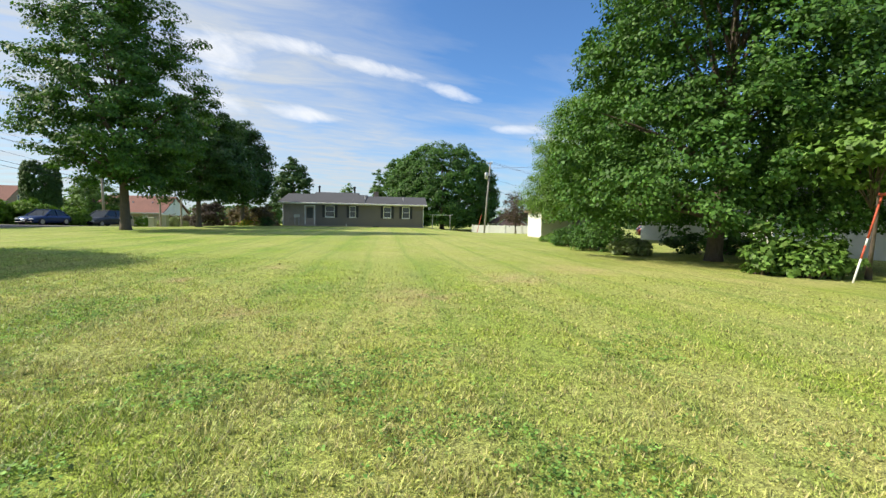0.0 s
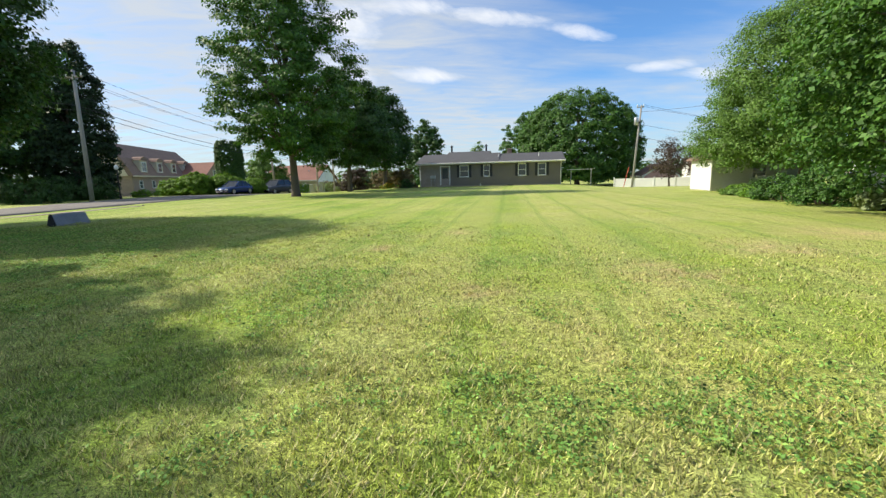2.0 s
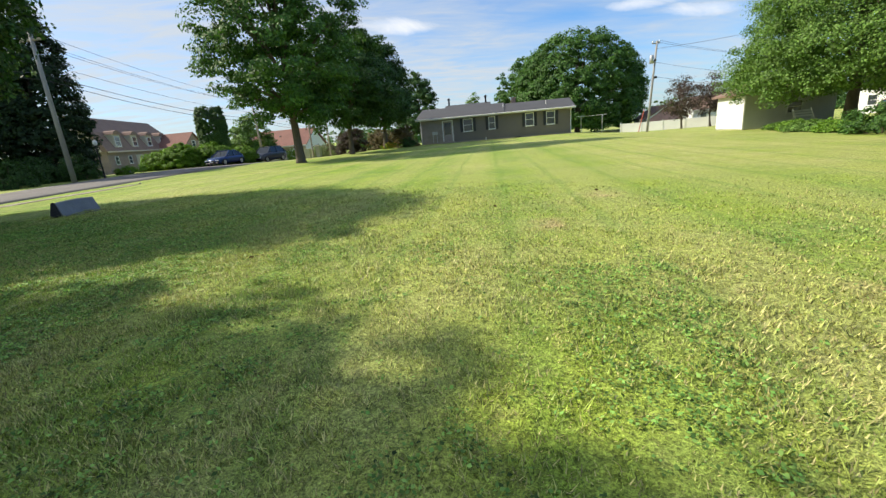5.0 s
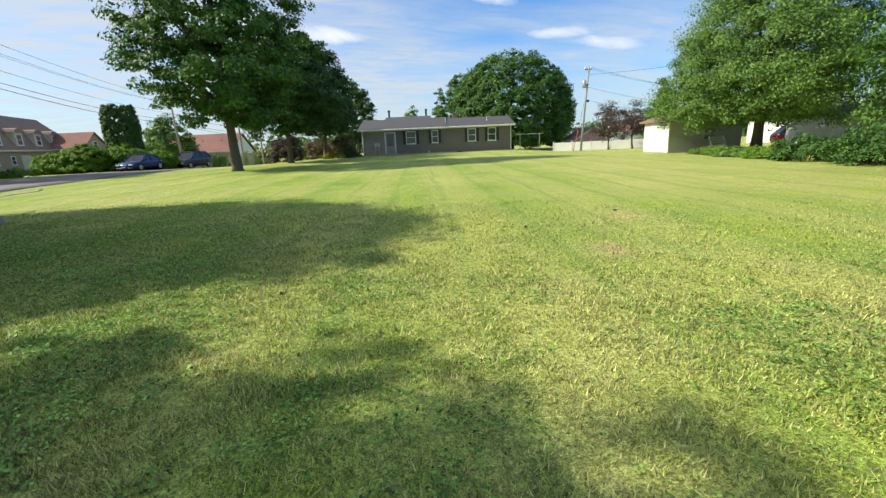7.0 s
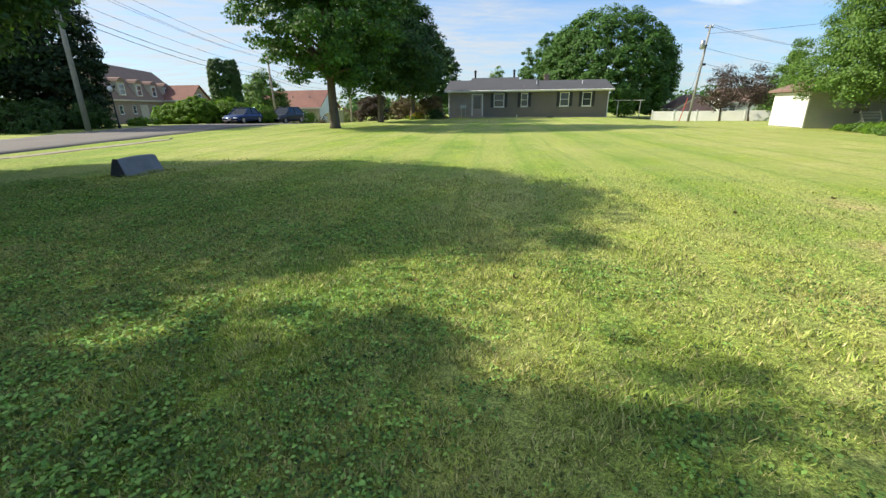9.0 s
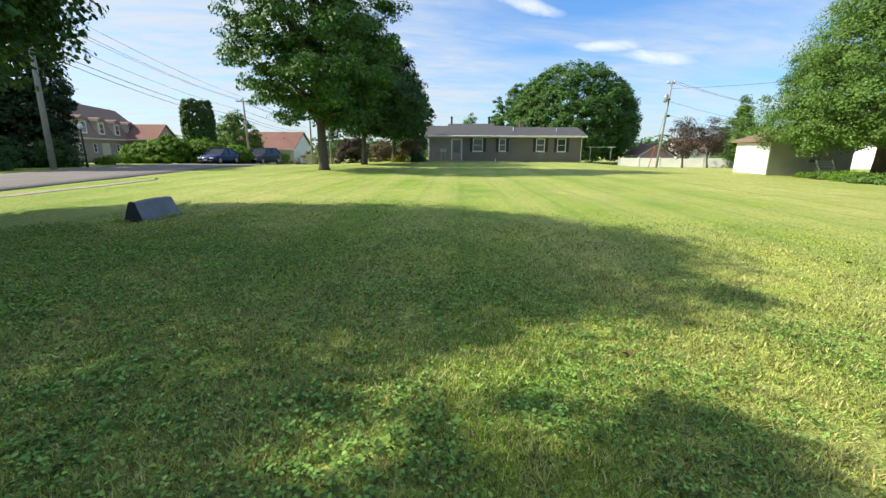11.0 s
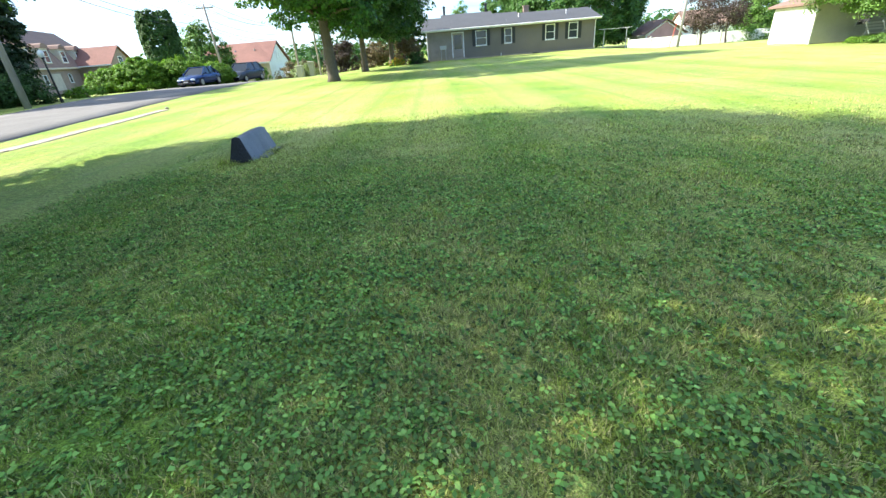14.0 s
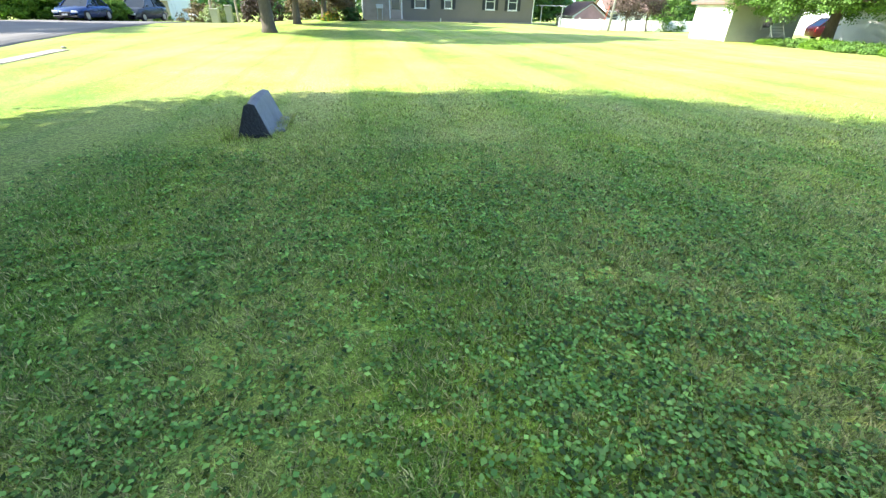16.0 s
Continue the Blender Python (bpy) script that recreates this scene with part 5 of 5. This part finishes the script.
def grass():
    """Short mown blades along the walk, thinner with distance from it, and clover in patches."""
    rng = np.random.default_rng(91)
    # a strip ahead of the walked line, from (7.3, 1.1) to (-6.1, 6.5)
    n = 1250000
    f, d = np.where(rng.random(n) < 0.35, rng.uniform(0.55, 1.22, n), rng.uniform(-0.25, 1.22, n)), rng.exponential(2.1, n) + 0.45 - rng.exponential(0.55, n)
    side = rng.uniform(-0.35, 0.35, n) * np.abs(d)
    x = 7.3 - 13.4 * f + 0.374 * d + side
    y = 1.1 + 5.4 * f + 0.927 * d
    keep = (d < 8.5) & (x < 14.5) & (x > -13)
    x, y, d = x[keep], y[keep], d[keep]
    k = 2600
    th, r = rng.uniform(0, 2 * np.pi, k), rng.uniform(0.0, 0.13, k)
    wx, wy = -7.46 + (0.2 + r) * np.cos(th), 11.92 + (0.52 + r) * np.sin(th)
    wx, wy = np.where(rng.random(k) < 0.5, -7.46 + np.sign(np.cos(th)) * (0.19 + r), wx), np.where(rng.random(k) < 0.5, 11.92 + rng.uniform(-0.55, 0.55, k), wy)
    inside = (np.abs(wx + 7.46) < 0.185) & (np.abs(wy - 11.92) < 0.49)
    wx, wy = wx[~inside], wy[~inside]
    x, y, d = np.concatenate([x, wx]), np.concatenate([y, wy]), np.concatenate([d, np.full(len(wx), 3.0)])
    long = np.concatenate([np.zeros(len(x) - len(wx)), np.ones(len(wx))])
    n = len(x)
    z = np.array([gz(a, b) + 0.035 * noise.noise((a * 0.35, b * 0.35, 0)) for a, b in zip(x, y)]) - 0.004
    tuft = np.array([noise.noise((a * 2.3, b * 2.3, 3.0)) for a, b in zip(x, y)])
    clod = np.array([noise.noise((a * 9.0, b * 9.0, 7.0)) for a, b in zip(x, y)])
    h = rng.uniform(0.011, 0.034, n) * np.clip(1 + 0.8 * tuft + 0.9 * clod, 0.25, 2.4) * (1 + 1.2 * long)
    a = rng.uniform(0, 2 * np.pi, n)
    lean = rng.uniform(0.2, 1.6, n) * h
    w = rng.uniform(0.0024, 0.0054, n) * (0.8 + np.abs(d) * 0.13)
    wx, wy = -np.sin(a) * w, np.cos(a) * w
    p0 = np.stack([x - wx, y - wy, z], 1)
    p1 = np.stack([x + wx, y + wy, z], 1)
    p2 = np.stack([x + np.cos(a) * lean, y + np.sin(a) * lean, z + h], 1)
    tagged(mesh_of("grass", np.stack([p0, p1, p2], 1), 3, BLADE), "short mown grass blades of the lawn", "grass", kind="stuff")
    # clover: three round leaflets a stalk
    n = 230000
    x, y = rng.uniform(-9, 10, n), rng.uniform(1.5, 11, n)
    t = np.array([noise.noise((p * 0.9, q * 0.9, 11.0)) + 0.5 * noise.noise((p * 2.7, q * 2.7, 5.0)) for p, q in zip(x, y)])
    f = np.clip(((x - 7.3) * -13.4 + (y - 1.1) * 5.4) / (13.4 ** 2 + 5.4 ** 2), 0, 1)
    d = np.hypot(x - (7.3 - 13.4 * f), y - (1.1 + 5.4 * f))
    keep = (rng.random(n) < np.clip(t * 1.9 + 0.12 + 0.50 * np.clip((1.0 - x) / 3.5, -0.5, 1.0), np.where(x < -2.0, 0.35, 0.03), 1.0)) & (rng.random(n) < np.clip(1.25 - d / 5.0, 0, 1))
    x, y = x[keep], y[keep]
    at, out = [], []
    z = np.array([gz(p, q) + 0.035 * noise.noise((p * 0.35, q * 0.35, 0)) for p, q in zip(x, y)]) + rng.uniform(0.012, 0.036, len(x))
    for k in range(3):
        th = 2.1 * k + x * 50
        at.append(np.stack([x + 0.015 * np.cos(th), y + 0.015 * np.sin(th), z], 1))
        out.append(np.tile(np.array([0, 0, 1.0]), (len(x), 1)))
    tagged(mesh_of("clover", leaf_quads(rng, np.concatenate(at), np.concatenate(out), np.tile(np.where(x < -1.0, 0.026, 0.021), 3), 0.1, 0.7), 4, LEAF_CLOVER), "patches of small green clover leaves", "clover", kind="stuff")


grass()


def litter():
    """Single fallen leaves and a pale stone on the lawn."""
    for x, y, r, a in ((4.59, 10.61, 0.032, 20), (0.29, 7.29, 0.028, 80), (-0.47, 7.11, 0.03, 140), (2.9, 9.6, 0.028, 10)):
        bm = bmesh.new()
        v = [bm.verts.new((r * c * (1.3 if k % 2 else 0.8), r * q * (1.3 if k % 2 else 0.8), 0.022 + 0.012 * (k % 3))) for k, (c, q) in enumerate((math.cos(t), math.sin(t)) for t in (2 * math.pi * k / 7 for k in range(7)))]
        m = bm.verts.new((0, 0, 0.012))
        for k in range(7):
            bm.faces.new((m, v[k], v[(k + 1) % 7]))
        ob = tagged(part("fallen_leaf", bm, LEAF_BROWN), "curled brown fallen leaf on the grass", "leaf", "fallen leaves")
        ob.matrix_world = pose(x, y, gz(x, y), 0, 0, a)
    bm = bmesh.new()
    bmesh.ops.create_icosphere(bm, subdivisions=2, radius=0.07)
    for v in bm.verts:
        v.co *= 1 + 0.25 * noise.noise(v.co * 9)
        v.co.z *= 0.6
    ob = tagged(part("stone", bm, CONCRETE, smooth=True), "pale stone at the end of the footpath", "stone")
    ob.matrix_world = pose(-14.9, 21.4, gz(-14.9, 21.4) + 0.02)


litter()
